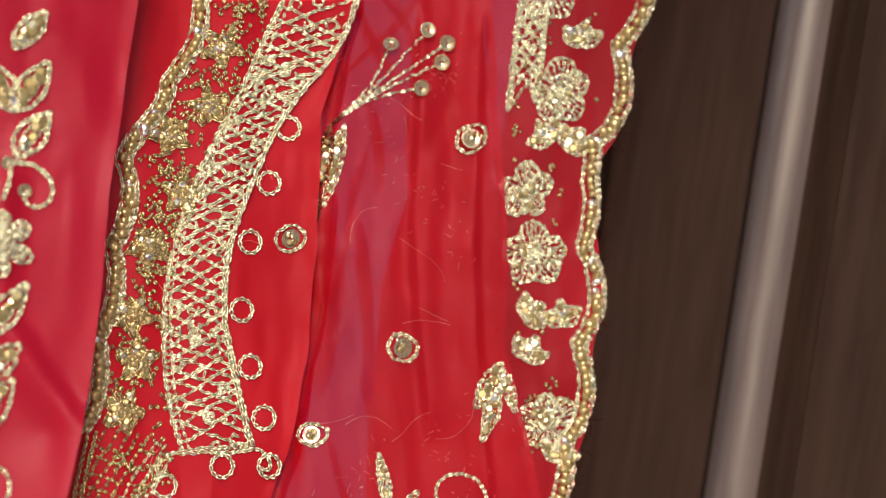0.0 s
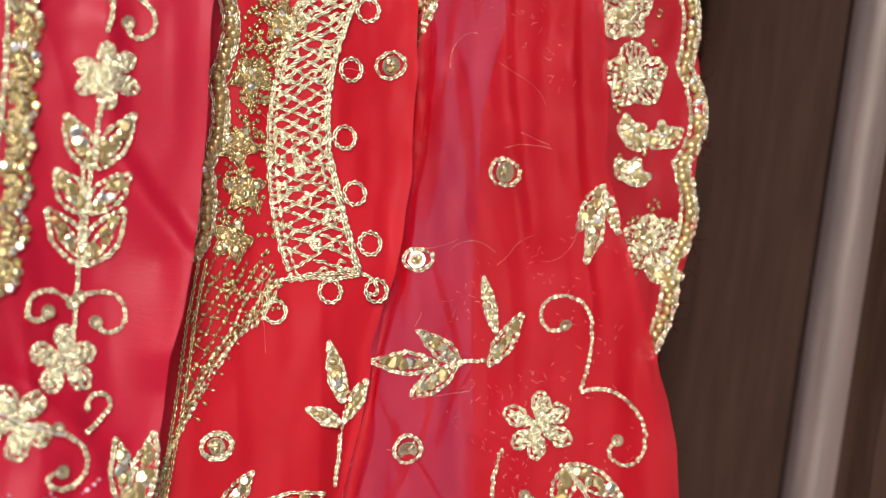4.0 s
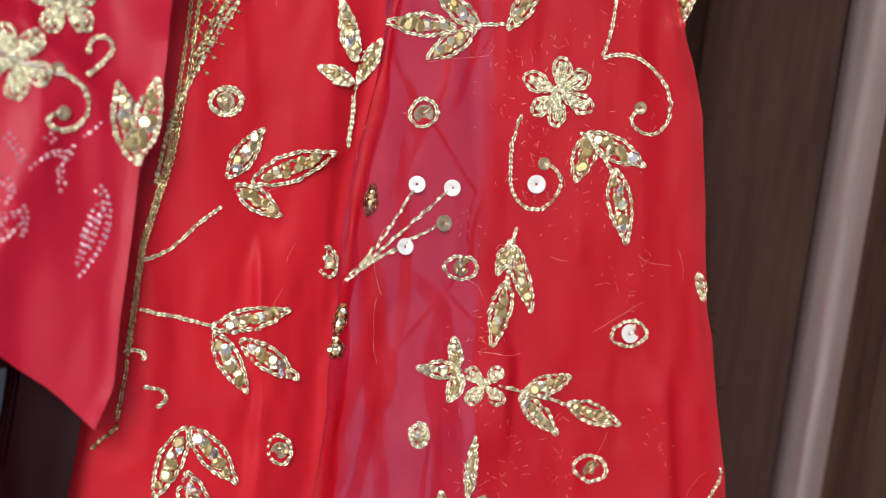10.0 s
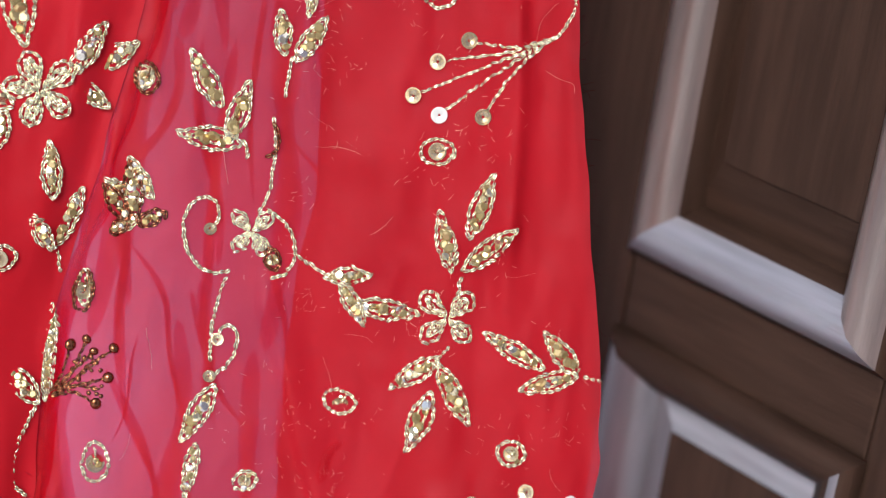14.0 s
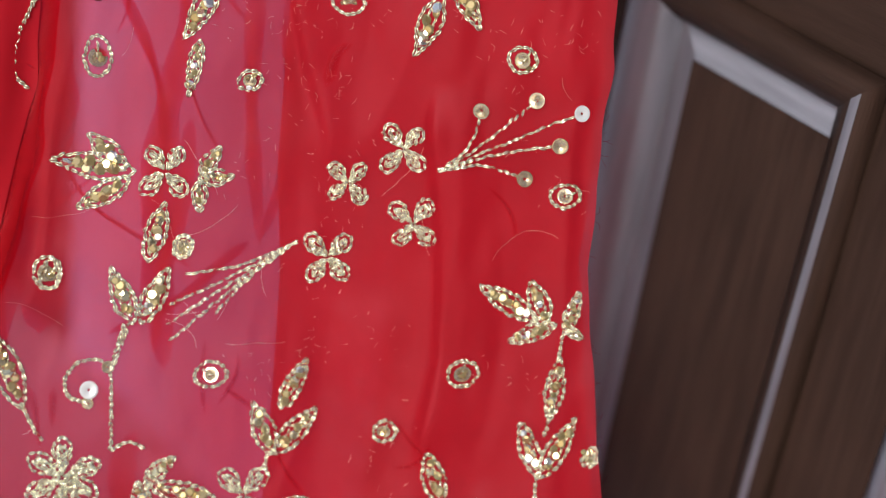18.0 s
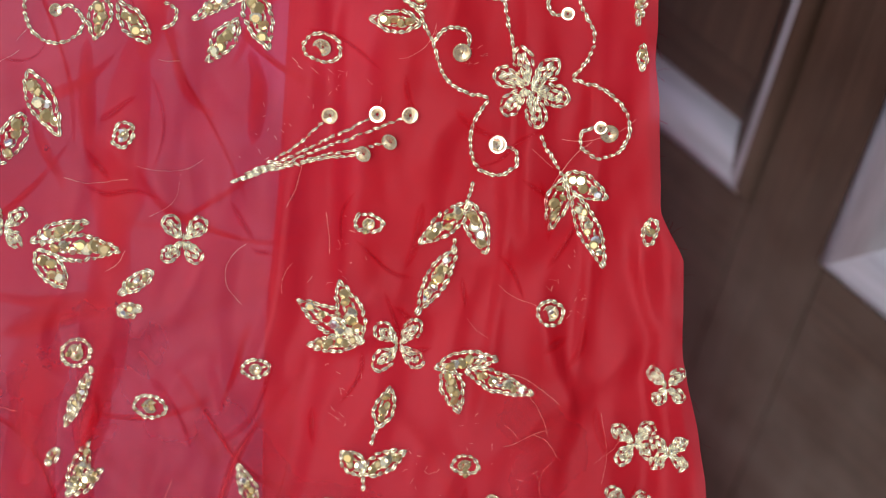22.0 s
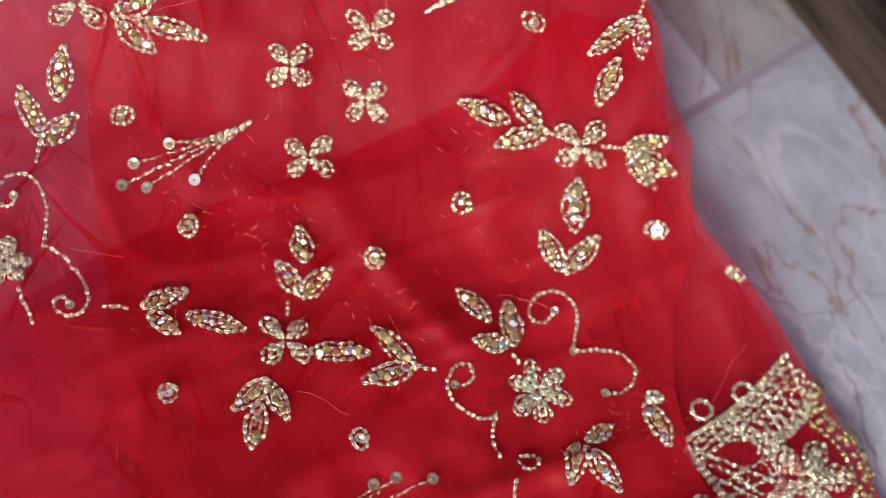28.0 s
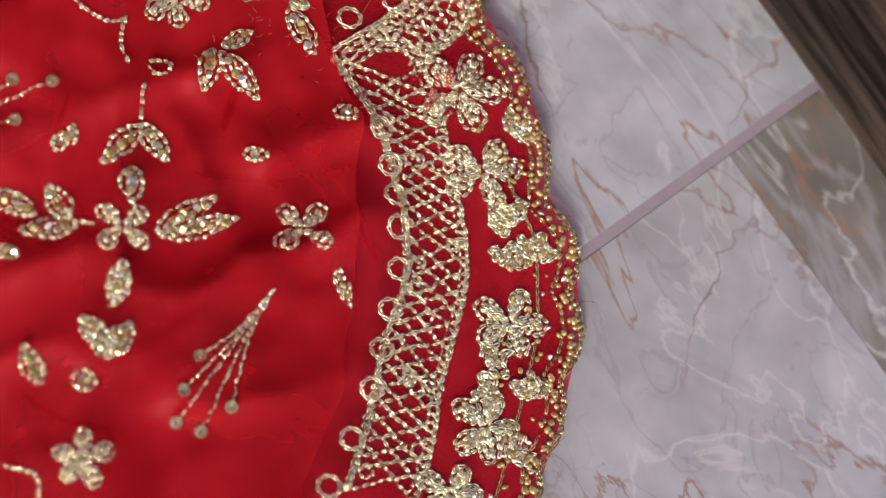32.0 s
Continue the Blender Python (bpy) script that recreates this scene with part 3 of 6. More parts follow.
edge_right = edge([(-1800, 300), (-1700, 345), (-1640, 366), (-1599, 374), (-1566, 378), (-1528, 381), (-1491, 373), (-1467, 355), (-1448, 351), (-1422, 335), (-1393, 309), (-1363, 280), (-1334, 240), (-1300, 217), (-1254, 207), (-1234, 195), (-1190, 191), (-1156, 179), (-1118, 171), (-1081, 163), (-1023, 145), (-979, 140), (-959, 128), (-900, 119), (-853, 112), (-799, 105)] + [
    (-731, 95), (-697, 97), (-664, 97), (-632, 100), (-581, 99), (-519, 91), (-478, 87), (-425, 81), (-380, 78), (-318, 72), (-278, 70), (-207, 68), (-160, 60), (-135, 52), (-104, 46), (-69, 38), (-49, 34), (13, 35), (59, 32), (137, 24), (400, 0)], True)
edge_back = edge([(-160, 61), (-145, 64), (-118, 73), (-96, 80), (-73, 82), (-49, 85), (-33, 88), (1, 88), (16, 85), (44, 84), (59, 95), (77, 100), (104, 103), (125, 109), (400, 150)])
flap_right = edge([(-960, -300), (-860, -250), (-760, -205), (-657, -186), (-597, -186), (-562, -181), (-501, -163), (-456, -153), (-397, -138), (-336, -132), (-291, -127), (-236, -120), (-195, -108), (-150, -100), (-113, -88), (-59, -77), (4, -71), (76, -69), (139, -52), (400, 0)])
flap_left = edge([(-960, -480), (-660, -460), (-420, -330), (-386, -270), (-372, -249), (-325, -242), (-275, -236), (-234, -223), (-177, -213), (-131, -206), (-90, -197), (-66, -195), (-28, -188), (28, -180), (61, -178), (86, -157), (121, -144), (400, -60)])
back_left = edge([(-1740, 80), (-1600, 50), (-1480, 10), (-1350, -30), (-1250, -45), (-1153, -37), (-1113, -44), (-1037, -52), (-964, -54), (-879, -59), (-805, -58), (-744, -59), (-693, -64), (-593, -63), (-541, -59), (-508, -51), (-403, -50), (-343, -54), (-294, -48), (-236, -41), (-147, -41), (-97, -39), (-64, -35), (-19, -32), (30, -18), (77, -19), (139, -15), (400, 0)])
tunic_right = edge([(-470, -275), (-365, -259), (-344, -250), (-308, -247), (-274, -242), (-235, -237), (-214, -228), (-178, -222), (-152, -220), (-131, -213), (-83, -203), (-31, -197), (28, -193), (73, -186), (139, -179), (400, -150)])


def tunic_hem(u):
    return np.interp(u, [-0.62, -0.403, -0.353, -0.325, -0.308, -0.2815, -0.2595], [-0.335, -0.320, -0.3154, -0.321, -0.334, -0.351, -0.366])


def settle(inside, v):
    """How far the flap still stands off the middle sheet near its free edge."""
    return 1 - 0.93 * np.exp(-(inside / 0.016) ** 2) * np.clip((-0.1 - v) / 0.1, 0, 1)


def sheet(name, left, right, v0, v1, off, mat, parent, cols=70, step=0.007, label="", hem=None):
    """A layer of cloth between two edges, with a rolled hem along its sides."""
    rows = int((v1 - v0) / step) + 1
    v = np.linspace(v0, v1, rows)[:, None] + np.zeros((1, cols))
    a = np.linspace(0, 1, cols)[None, :]
    l, r = left(v), right(v) + 0.0022 * (noise(v * 55 + 3, v * 0 + off * 900) - 0.5)
    u = l + (r - l) * a
    if hem is not None:
        base = hem(u[0])[None, :]
        v = base + (v1 - base) * np.linspace(0, 1, rows)[:, None]
        u = left(v) + (right(v) - left(v)) * a
    if name == "turned_fold":
        off = 0.0006 + (off - 0.0006) * np.clip((-1.25 - v) / 0.09, 0, 1) * np.clip((u - l) / 0.06, 0, 1)
    if name == "front_flap":
        off = off * settle(right(v) - u, v)
    roll = 0.0012 * np.exp(-((1 - a) * np.abs(r - l) / 0.004) ** 2)
    p, n, _, _ = on_cloth(u, v, off + roll)
    idx = np.arange(rows * cols).reshape(rows, cols)
    f = np.stack([idx[:-1, :-1], idx[:-1, 1:], idx[1:, 1:], idx[1:, :-1]], -1).reshape(-1, 4)
    me = mesh_of(name, p.reshape(-1, 3).tolist(), f.tolist(), mat)
    if name == "turned_fold":
        corner = np.zeros(len(me.loops), dtype=np.int32)
        me.loops.foreach_get("vertex_index", corner)
        across = (0.5 * np.clip((u - l) / 0.09, 0, 1)).ravel()[corner]
        along = (0.5 * np.clip((-1.25 - v) / 0.10, 0, 1)).ravel()[corner]
        me.uv_layers.new(name="fade").data.foreach_set("uv", np.stack([across, along], 1).ravel())
    return part(name, me, parent, label)


dupatta = empty("dupatta", (0.5, -0.55, 0.0))
dupatta.location = (0, 0, 0)
tagged(dupatta, "sheer red chiffon veil with gold embroidery draped to the floor", "veil")
kameez = empty("kameez", (0, 0, 0))
tagged(kameez, "red satin tunic with heavy gold embroidery hanging beside the veil", "tunic")

# ---- stitches ----
def _link_template():
    """One chain stitch: two plump strands meeting at both ends, 1 long and 0.6 wide."""
    vs, fs = [], []
    for side in (-1, 1):
        o = len(vs)
        ring = 5
        for i, (x, r) in enumerate(((-0.5, 0.06), (-0.22, 0.15), (0.12, 0.155), (0.46, 0.06))):
            bow = side * 0.185 * (1 - (x / 0.58) ** 2)
            for k in range(ring):
                t = 2 * math.pi * k / ring
                vs.append((x, bow + r * math.cos(t), 0.06 + r * math.sin(t) * 1.15))
        for i in range(3):
            for k in range(ring):
                fs.append((o + i * ring + k, o + i * ring + (k + 1) % ring, o + (i + 1) * ring + (k + 1) % ring, o + (i + 1) * ring + k))
        fs.append(tuple(o + k for k in range(ring))[::-1])
        fs.append(tuple(o + 3 * ring + k for k in range(ring)))
    return np.array(vs), fs


LINK_V, LINK_F = _link_template()
STITCH = 0.0037
rng = np.random.RandomState(5)


def resample(pts, step):
    pts = np.asarray(pts, float)
    d = np.concatenate([[0], np.cumsum(np.hypot(*np.diff(pts, axis=0).T))])
    k = max(2, int(round(d[-1] / step)) + 1)
    s = np.linspace(0, d[-1], k)
    return np.stack([np.interp(s, d, pts[:, 0]), np.interp(s, d, pts[:, 1])], 1)


def rounded(pts, times=2):
    """Chaikin smoothing of an open line."""
    pts = np.asarray(pts, float)
    for _ in range(times):
        if len(pts) < 3:
            break
        q = np.empty((2 * len(pts) - 2, 2))
        q[0::2], q[1::2] = pts[:-1] * 0.75 + pts[1:] * 0.25, pts[:-1] * 0.25 + pts[1:] * 0.75
        pts = np.vstack([pts[:1], q[1:-1], pts[-1:]])
    return pts


class Thread:
    """Collects chain stitches and turns them into one mesh."""

    def __init__(self, off):
        self.off, self.v, self.f, self.n = off, [], [], 0

    def line(self, pts, stitch=STITCH, width=1.0, lift=0.0, fill=1.36):
        small = 0.95 if np.mean(np.asarray(pts)[:, 1]) < -1.28 else 1.0
        p = resample(pts, stitch * small)
        mid, d = (p[:-1] + p[1:]) / 2, np.diff(p, axis=0)
        length = np.hypot(d[:, 0], d[:, 1])
        ok = length > 1e-6
        mid, d, length = mid[ok], d[ok], length[ok]
        if not len(mid):
            return self
        mid = mid + rng.normal(0, 0.00022, mid.shape)
        ang = np.arctan2(d[:, 1], d[:, 0]) + rng.normal(0, 0.22, len(d))
        c, n, a, b = on_cloth(mid[:, 0], mid[:, 1], self.off + 0.0006 + lift)
        b = np.cross(n, a)
        x = a * np.cos(ang)[:, None] + b * np.sin(ang)[:, None]
        tip = rng.normal(0, 0.36, len(d))[:, None]
        x = x + n * tip
        x /= np.linalg.norm(x, axis=1, keepdims=True)
        y = np.cross(n, x)
        z = np.cross(x, y)
        sx = (length * fill * rng.uniform(0.85, 1.15, len(d)))[:, None, None]
        sy = (1.1 * STITCH * small * width * rng.uniform(0.85, 1.15, len(d)))[:, None, None]
        t = LINK_V[None]
        v = c[:, None] + x[:, None] * t[..., :1] * sx + y[:, None] * t[..., 1:2] * sy + z[:, None] * t[..., 2:] * sy
        size, count = LINK_V.shape[0], len(v)
        self.v.extend(v.reshape(-1, 3).tolist())
        for i in range(count):
            o = self.n + i * size
            self.f.extend([tuple(k + o for k in f) for f in LINK_F])
            if fill >= 0.79 and i + 1 < count:
                for strand in (0, 20):
                    a, c = o + strand + 15, o + size + strand
                    self.f.extend([(a + k, a + (k + 1) % 5, c + (k + 1) % 5, c + k) for k in (3,)])
        self.n += size * count
        return self

    def chain(self, pts, width=1.0, lift=0.0):
        """The same chain stitch with its two strands running on unbroken, for tight loops."""
        p = resample(pts, STITCH / 8)
        c, n, _, _ = on_cloth(p[:, 0], p[:, 1], self.off + 0.0008 + lift)
        d = np.gradient(c, axis=0)
        s = np.cross(n, d)
        s /= np.linalg.norm(s, axis=1, keepdims=True)
        ph = np.arange(len(p)) * math.pi / 8
        for side in (-1, 1):
            wob = 0.75 + 0.5 * noise(ph * 1.3 + side * 7 + c[0, 0] * 900, ph * 0.0 + c[0, 2] * 900)
            mid = c + n * (0.0005 * (wob - 1))[:, None] + s * (wob * side * STITCH * width * (0.07 + 0.155 * np.abs(np.sin(ph))))[:, None]
            rad = wob * STITCH * width * (0.1 + 0.09 * np.abs(np.sin(ph + 0.3)))
            o = self.n
            for k in range(5):
                a = 2 * math.pi * k / 5
                self.v.extend((mid + (s * math.cos(a) + n * math.sin(a)) * rad[:, None]).tolist())
            m = len(p)
            for k in range(5):
                for i in range(m - 1):
                    self.f.append((o + k * m + i, o + k * m + i + 1, o + (k + 1) % 5 * m + i + 1, o + (k + 1) % 5 * m + i))
            self.n += 5 * m
        return self

    def mesh(self, name, mat):
        return mesh_of(name, self.v, self.f, mat)

    def part(self, name, parent, mat, label=""):
        return part(name, self.mesh(name, mat), parent, label)


def ball_mesh(name, mat, flat=0.75):
    vs, fs, seg, rings = [(0, 0, 1 * flat)], [], 8, 4
    for i in range(1, rings):
        t = math.pi * i / rings
        vs += [(math.sin(t) * math.cos(2 * math.pi * k / seg), math.sin(t) * math.sin(2 * math.pi * k / seg), math.cos(t) * flat) for k in range(seg)]
    vs.append((0, 0, -flat))
    for k in range(seg):
        fs.append((0, 1 + k, 1 + (k + 1) % seg))
        for i in range(rings - 2):
            o = 1 + i * seg
            fs.append((o + k, o + seg + k, o + seg + (k + 1) % seg, o + (k + 1) % seg))
        o = 1 + (rings - 2) * seg
        fs.append((o + k, len(vs) - 1, o + (k + 1) % seg))
    return mesh_of(name, vs, fs, mat)


def sequin_mesh(mat):
    """A cupped disc with a hole in its middle."""
    vs, fs, seg = [], [], 20
    rings = ((0.16, 0.0), (0.2, 0.03), (0.62, 0.06), (0.95, 0.16), (1.0, 0.14), (0.95, 0.12), (0.6, 0.02), (0.16, -0.03))
    for r, z in rings:
        vs += [(r * math.cos(2 * math.pi * k / seg), r * math.sin(2 * math.pi * k / seg), z) for k in range(seg)]
    for i in range(len(rings)):
        j = (i + 1) % len(rings)
        for k in range(seg):
            fs.append((i * seg + k, i * seg + (k + 1) % seg, j * seg + (k + 1) % seg, j * seg + k))
    return mesh_of("sequin", vs, fs, mat)


BEAD_MESH, SILVER_MESH, SEQUIN_MESH = ball_mesh("bead", BEAD, 0.6), ball_mesh("bead", BEAD_SILVER, 0.5), sequin_mesh(SEQUIN)
WHITE_MESH = sequin_mesh(SEQUIN_WHITE)
DIMMED_MESH = ball_mesh("bead", DIMMED_GOLD, 0.5)


def cut_mesh(mat):
    """A cupped, faceted disc that glitters."""
    vs, fs, seg = [], [], 8
    for r, z in ((1.0, -0.05), (0.95, 0.12), (0.6, 0.34)):
        vs += [(r * math.cos(2 * math.pi * k / seg), r * math.sin(2 * math.pi * k / seg), z) for k in range(seg)]
    for i in range(2):
        for k in range(seg):
            fs.append((i * seg + k, i * seg + (k + 1) % seg, (i + 1) * seg + (k + 1) % seg, (i + 1) * seg + k))
    fs.append(tuple(range(2 * seg, 3 * seg)))
    return mesh_of("cut_sequin", vs, fs, mat, False)


CUTS = [cut_mesh(m) for m in (CUT_AMBER, CUT_PALE, CUT_SILVER)]


def glitter():
    return CUTS[int(rng.choice(3, p=(0.70, 0.19, 0.11)))]


def seat(name, me, u, v, size, parent, off, lift, lean=0.12, label=""):
    """Sets a bead or sequin down on a layer, slightly tilted."""
    c, n, a, b = (q[0] for q in on_cloth(np.array([u]), np.array([v]), off + lift))
    turn = Matrix((Vector(a), Vector(np.cross(n, a)), Vector(n))).transposed()
    tilt = Euler((rng.normal(0, lean), rng.normal(0, lean), rng.uniform(0, 6.28))).to_matrix()
    ob = part(name, me, parent, label)
    ob.matrix_basis = Matrix.LocRotScale(Vector(c), (turn @ tilt).to_quaternion(), (size * rng.uniform(0.85, 1.25), size * rng.uniform(0.75, 1.1), size) if name == "bead" else (size, size, size))
    return ob


LAYER = dict(owner=dupatta, off=0.0, mat=GOLD, width=1.0)


def on_layer(owner, off, mat=GOLD, width=1.0):
    LAYER.update(owner=owner, off=off, mat=mat, width=width)


fold_edge = edge([(-1740, 290), (-1613, 274), (-1574, 283), (-1526, 281), (-1495, 275), (-1460, 272), (-1435, 256), (-1409, 246), (-1376, 240), (-1344, 243), (-1295, 228), (-1240, 190)], True)


def layer_off(u, v):
    """The flap and the tail's fold lie in front of the middle sheet, so their work is lifted with them."""
    if LAYER["owner"] is dupatta and LAYER["off"] == 0.0 and v < -1.245 and fold_edge(v) - 0.02 - 0.30 * min(1, max(0, (-1.24 - v) / 0.22)) < u < fold_edge(v) - 0.003:
        return 0.0006 + 0.0064 * min(1.0, max(0.0, (-1.25 - v) / 0.09))
    if LAYER["owner"] is dupatta and LAYER["off"] == 0.0 and v > -0.90 and u < flap_right(v) - 0.004:
        return 0.010 * float(settle(flap_right(v) - u, v))
    return LAYER["off"]


def leaf(u0, v0, u1, v1, w):
    """A pointed leaf outlined in chain stitch with a row of beads inside."""
    (u0, v0), (u1, v1) = lie([(u0 * 1e-4, v0 * 1e-4), (u1 * 1e-4, v1 * 1e-4)]) if LAYER["owner"] is dupatta else ((u0 * 1e-4, v0 * 1e-4), (u1 * 1e-4, v1 * 1e-4))
    w = w * 1e-4
    off = layer_off((u0 + u1) / 2, (v0 + v1) / 2)
    base, tip = np.array([u0, v0]), np.array([u1, v1])
    base, tip, w = base - (tip - base) * 0.10, tip + (tip - base) * 0.02, w * 1.08
    d = tip - base
    side = np.array([-d[1], d[0]]) / np.hypot(*d)
    t = np.linspace(0, 1, 14)[:, None]
    bow = np.sin(math.pi * t ** 0.85) * w * 0.5
    th = Thread(off)
    th.line(base + d * t + side * bow, width=LAYER["width"])
    th.line(base + d * t - side * bow, width=LAYER["width"])
    if w > 0.0048:
        th.line(base + d * (0.12 + 0.74 * t) + side * bow * 0.42, width=LAYER["width"] * 0.62)
        th.line(base + d * (0.14 + 0.70 * t) - side * bow * 0.42, width=LAYER["width"] * 0.62)
    ob = th.part("leaf", LAYER["owner"], LAYER["mat"])
    long = np.hypot(*d)
    size = min(0.0034, w * 0.29)
    if size > 0.0010:
        k = max(2, int(long * 0.80 / (size * 1.25)))
        for i in range(k):
            a = 0.16 + 0.66 * (i + 0.5) / k
            wide = math.sin(math.pi * a ** 0.85)
            p = base + d * (a + rng.normal(0, 0.02)) + side * w * wide * ((0.09 if i % 2 else -0.09) + rng.normal(0, 0.04))
            seat("cut_sequin", glitter(), p[0], p[1], size * rng.uniform(0.8, 1.2), ob, off, 0.0009, 0.36)


def flower(u, v, r, n, turn):
    """A flower of looped petals filled with chain stitch."""
    (u, v), r = lie((u * 1e-4, v * 1e-4))[0], r * 1e-4
    off = layer_off(u, v)
    th = Thread(off)
    c = np.array([u, v])
    for k in range(n):
        a = radians(turn + 360 * k / n + (45 if n == 4 else 0)) + rng.normal(0, 0.08)
        d = np.array([math.cos(a), math.sin(a)])
        s = np.array([-d[1], d[0]])
        rr = r * rng.uniform(0.92, 1.08)
        wide = rr * (0.56 if n == 4 else 0.58 if n == 5 else 0.5)
        t = np.linspace(0, 1, 14)[:, None]
        for side in (-1, 1):
            th.line(c + d * (0.08 + 0.92 * t) * rr + s * side * wide * 0.5 * np.sin(math.pi * t ** 1.6) ** 0.7, width=LAYER["width"] * 0.86)
            th.line(c + d * (0.16 + 0.66 * t) * rr + s * side * wide * 0.24 * np.sin(math.pi * t ** 1.5) ** 0.8, width=LAYER["width"] * 0.86, lift=0.0006)
        th.line(c + d * np.array([[0.05], [0.8]]) * rr, width=LAYER["width"] * 0.86, lift=0.001)
        for side in (-0.32, 0.32) if n > 4 else ():
            th.line(c + d * np.array([[0.3], [0.55], [0.86]]) * rr + s * side * wide * np.array([[0.3], [0.62], [0.4]]), width=LAYER["width"] * 0.86, lift=0.0003)
    th.part("flower", LAYER["owner"], LAYER["mat"])


def fan_flower(u, v, r, turn):
    """A flower whose petals are worked in fine stitches running out from the middle."""
    c, r = np.array([u, v]) * 1e-4, r * 1e-4
    th = Thread(LAYER["off"])
    for k in range(5):
        a = radians(turn + 72 * k) + rng.normal(0, 0.1)
        rr, t = r * rng.uniform(0.82, 1.08), np.linspace(0, 1, 9)[:, None]
        d = np.array([math.cos(a), math.sin(a)])
        s = np.array([-d[1], d[0]])
        for q in np.linspace(-1, 1, 6):
            reach = rr * math.sqrt(1 - 0.55 * q * q) * rng.uniform(0.94, 1.03)
            th.line(c + d * (0.05 + 0.95 * t) * reach + s * q * rr * 0.50 * t ** 0.8 * (1 - 0.25 * t), stitch=0.0034, width=0.74, lift=0.0007 * (1 - abs(q)), fill=1.25)
        t = np.linspace(-1, 1, 13)[:, None]
        th.line(c + d * rr * (0.42 + 0.60 * np.cos(t * 1.7)) + s * rr * 0.46 * np.sin(t * 1.7), width=0.9)
    ob = th.part("flower", LAYER["owner"], LAYER["mat"])
    for _ in range(5):
        seat("cut_sequin", glitter(), *(c + rng.normal(0, r * 0.3, 2)), 0.0022, ob, LAYER["off"], 0.0016, 0.4)


def curl(*flat):
    """A stem or tendril in chain stitch."""
    p = lie(np.array(flat, float).reshape(-1, 2) * 1e-4)
    off = layer_off(*p.mean(0))
    ob = Thread(off).line(rounded(p, 3), stitch=0.0031, width=LAYER["width"]).part("tendril", LAYER["owner"], LAYER["mat"])
    for q in (p[:5], p[::-1][:5]):
        d = np.diff(q, axis=0)
        turn = np.diff(np.unwrap(np.arctan2(d[:, 1], d[:, 0])))
        if len(p) >= 6 and abs(turn.sum()) > 2.3:
            seat("sequin", SEQUIN_MESH, q[0, 0], q[0, 1], 0.0036 if q[0, 1] > -1.28 else 0.0026, ob, off, 0.0012, 0.15)


def dots(*flat):
    """Short reverse stitches in a broken line."""
    p = np.array(flat, float).reshape(-1, 2) * 1e-4
    th = Thread(LAYER["off"])
    for s in (-0.0012, 0.0012):
        th.line(rounded(p) + s, stitch=0.0034, width=LAYER["width"], fill=0.7)
    tagged(th.part("reverse_stitching", LAYER["owner"], LAYER["mat"]), kind="stuff")


def ring(u, v, rx, ry):
    """A sequin held inside an oval of chain stitch."""
    (u, v), rx, ry = lie((u * 1e-4, v * 1e-4))[0], rx * 1e-4, ry * 1e-4
    off = layer_off(u, v)
    t = np.linspace(0, 2 * math.pi * 1.06, 26)
    a, lop, tail = rng.normal(0, 0.5), rng.uniform(0, 6.28), rng.uniform(0.0, 0.22)
    grow = 1 + tail * np.maximum(0, np.cos(t - lop)) ** 6 + 0.07 * np.cos(2 * t + lop * 3) + rng.normal(0, 0.02, len(t))
    x, y = (rx - 0.0010) * np.cos(t + a) * grow, (ry - 0.0010) * np.sin(t + a) * grow
    th = Thread(off)
    th.line(np.stack([u + x, v + y], 1), stitch=0.0031, width=1.0)
    th.line([(u, v), (u + x[4] * 0.8, v + y[4] * 0.8)], stitch=0.003, width=0.5, lift=0.0016)
    ob = th.part("sequin_ring", LAYER["owner"], LAYER["mat"])
    pick = rng.rand()
    seat("sequin", WHITE_MESH if pick < 0.07 else SEQUIN_MESH, u, v, min(rx, ry) * 0.66, ob, off, 0.0008, 0.25)
    if pick > 0.25:
        for q in range(3):
            seat("cut_sequin", glitter(), u + rng.normal(0, 0.0018), v + rng.normal(0, 0.0018), 0.0018, ob, off, 0.0015, 0.4)


def lone_sequin(u, v, white=0):
    u, v = lie((u * 1e-4, v * 1e-4))[0]
    seat("sequin", WHITE_MESH if white or rng.rand() < 0.15 else SEQUIN_MESH, u, v, 0.0051, LAYER["owner"], layer_off(u, v), 0.0012, 0.12)


def spray(sequins, bu, bv, *flat):
    """Stems fanning out from one point, each ending in a sequin."""
    p = lie(np.array([bu, bv, *flat], float).reshape(-1, 2) * 1e-4)
    b, ends = p[0], p[1:]
    off = layer_off(*ends.mean(0))
    th = Thread(off)
    mean = ends.mean(0)
    for e in ends:
        knee = b + (mean - b) * 0.45 + (e - mean) * 0.22
        th.line(rounded([b, knee, e]), width=0.72)
    ob = th.part("sequin_spray", LAYER["owner"], LAYER["mat"])
    for e in ends:
        if sequins:
            seat("sequin", WHITE_MESH if sequins == 2 and rng.rand() < 0.3 else SEQUIN_MESH, e[0], e[1], 0.0046 if e[1] > -1.28 else 0.0034, ob, off, 0.0018, 0.2)


# ---- layers ----
def far_left(v):
    return np.interp(v, [-1.75, -1.3, -0.9, -0.45, -0.3, 0.4], [-0.42, -0.46, -0.42, -0.34, -0.27, -0.25])


def back_right(v):
    return edge_right(v) - 0.004


def tunic_left(v):
    return np.full_like(v, -0.62)


sheet("middle_sheet", far_left, edge_right, -1.74, 0.40, 0.0, RED_SHEER, dupatta, 230, 0.004)
sheet("back_layer", back_left, back_right, -1.70, 0.40, -0.012, RED_DOUBLE, dupatta, 150, 0.005)
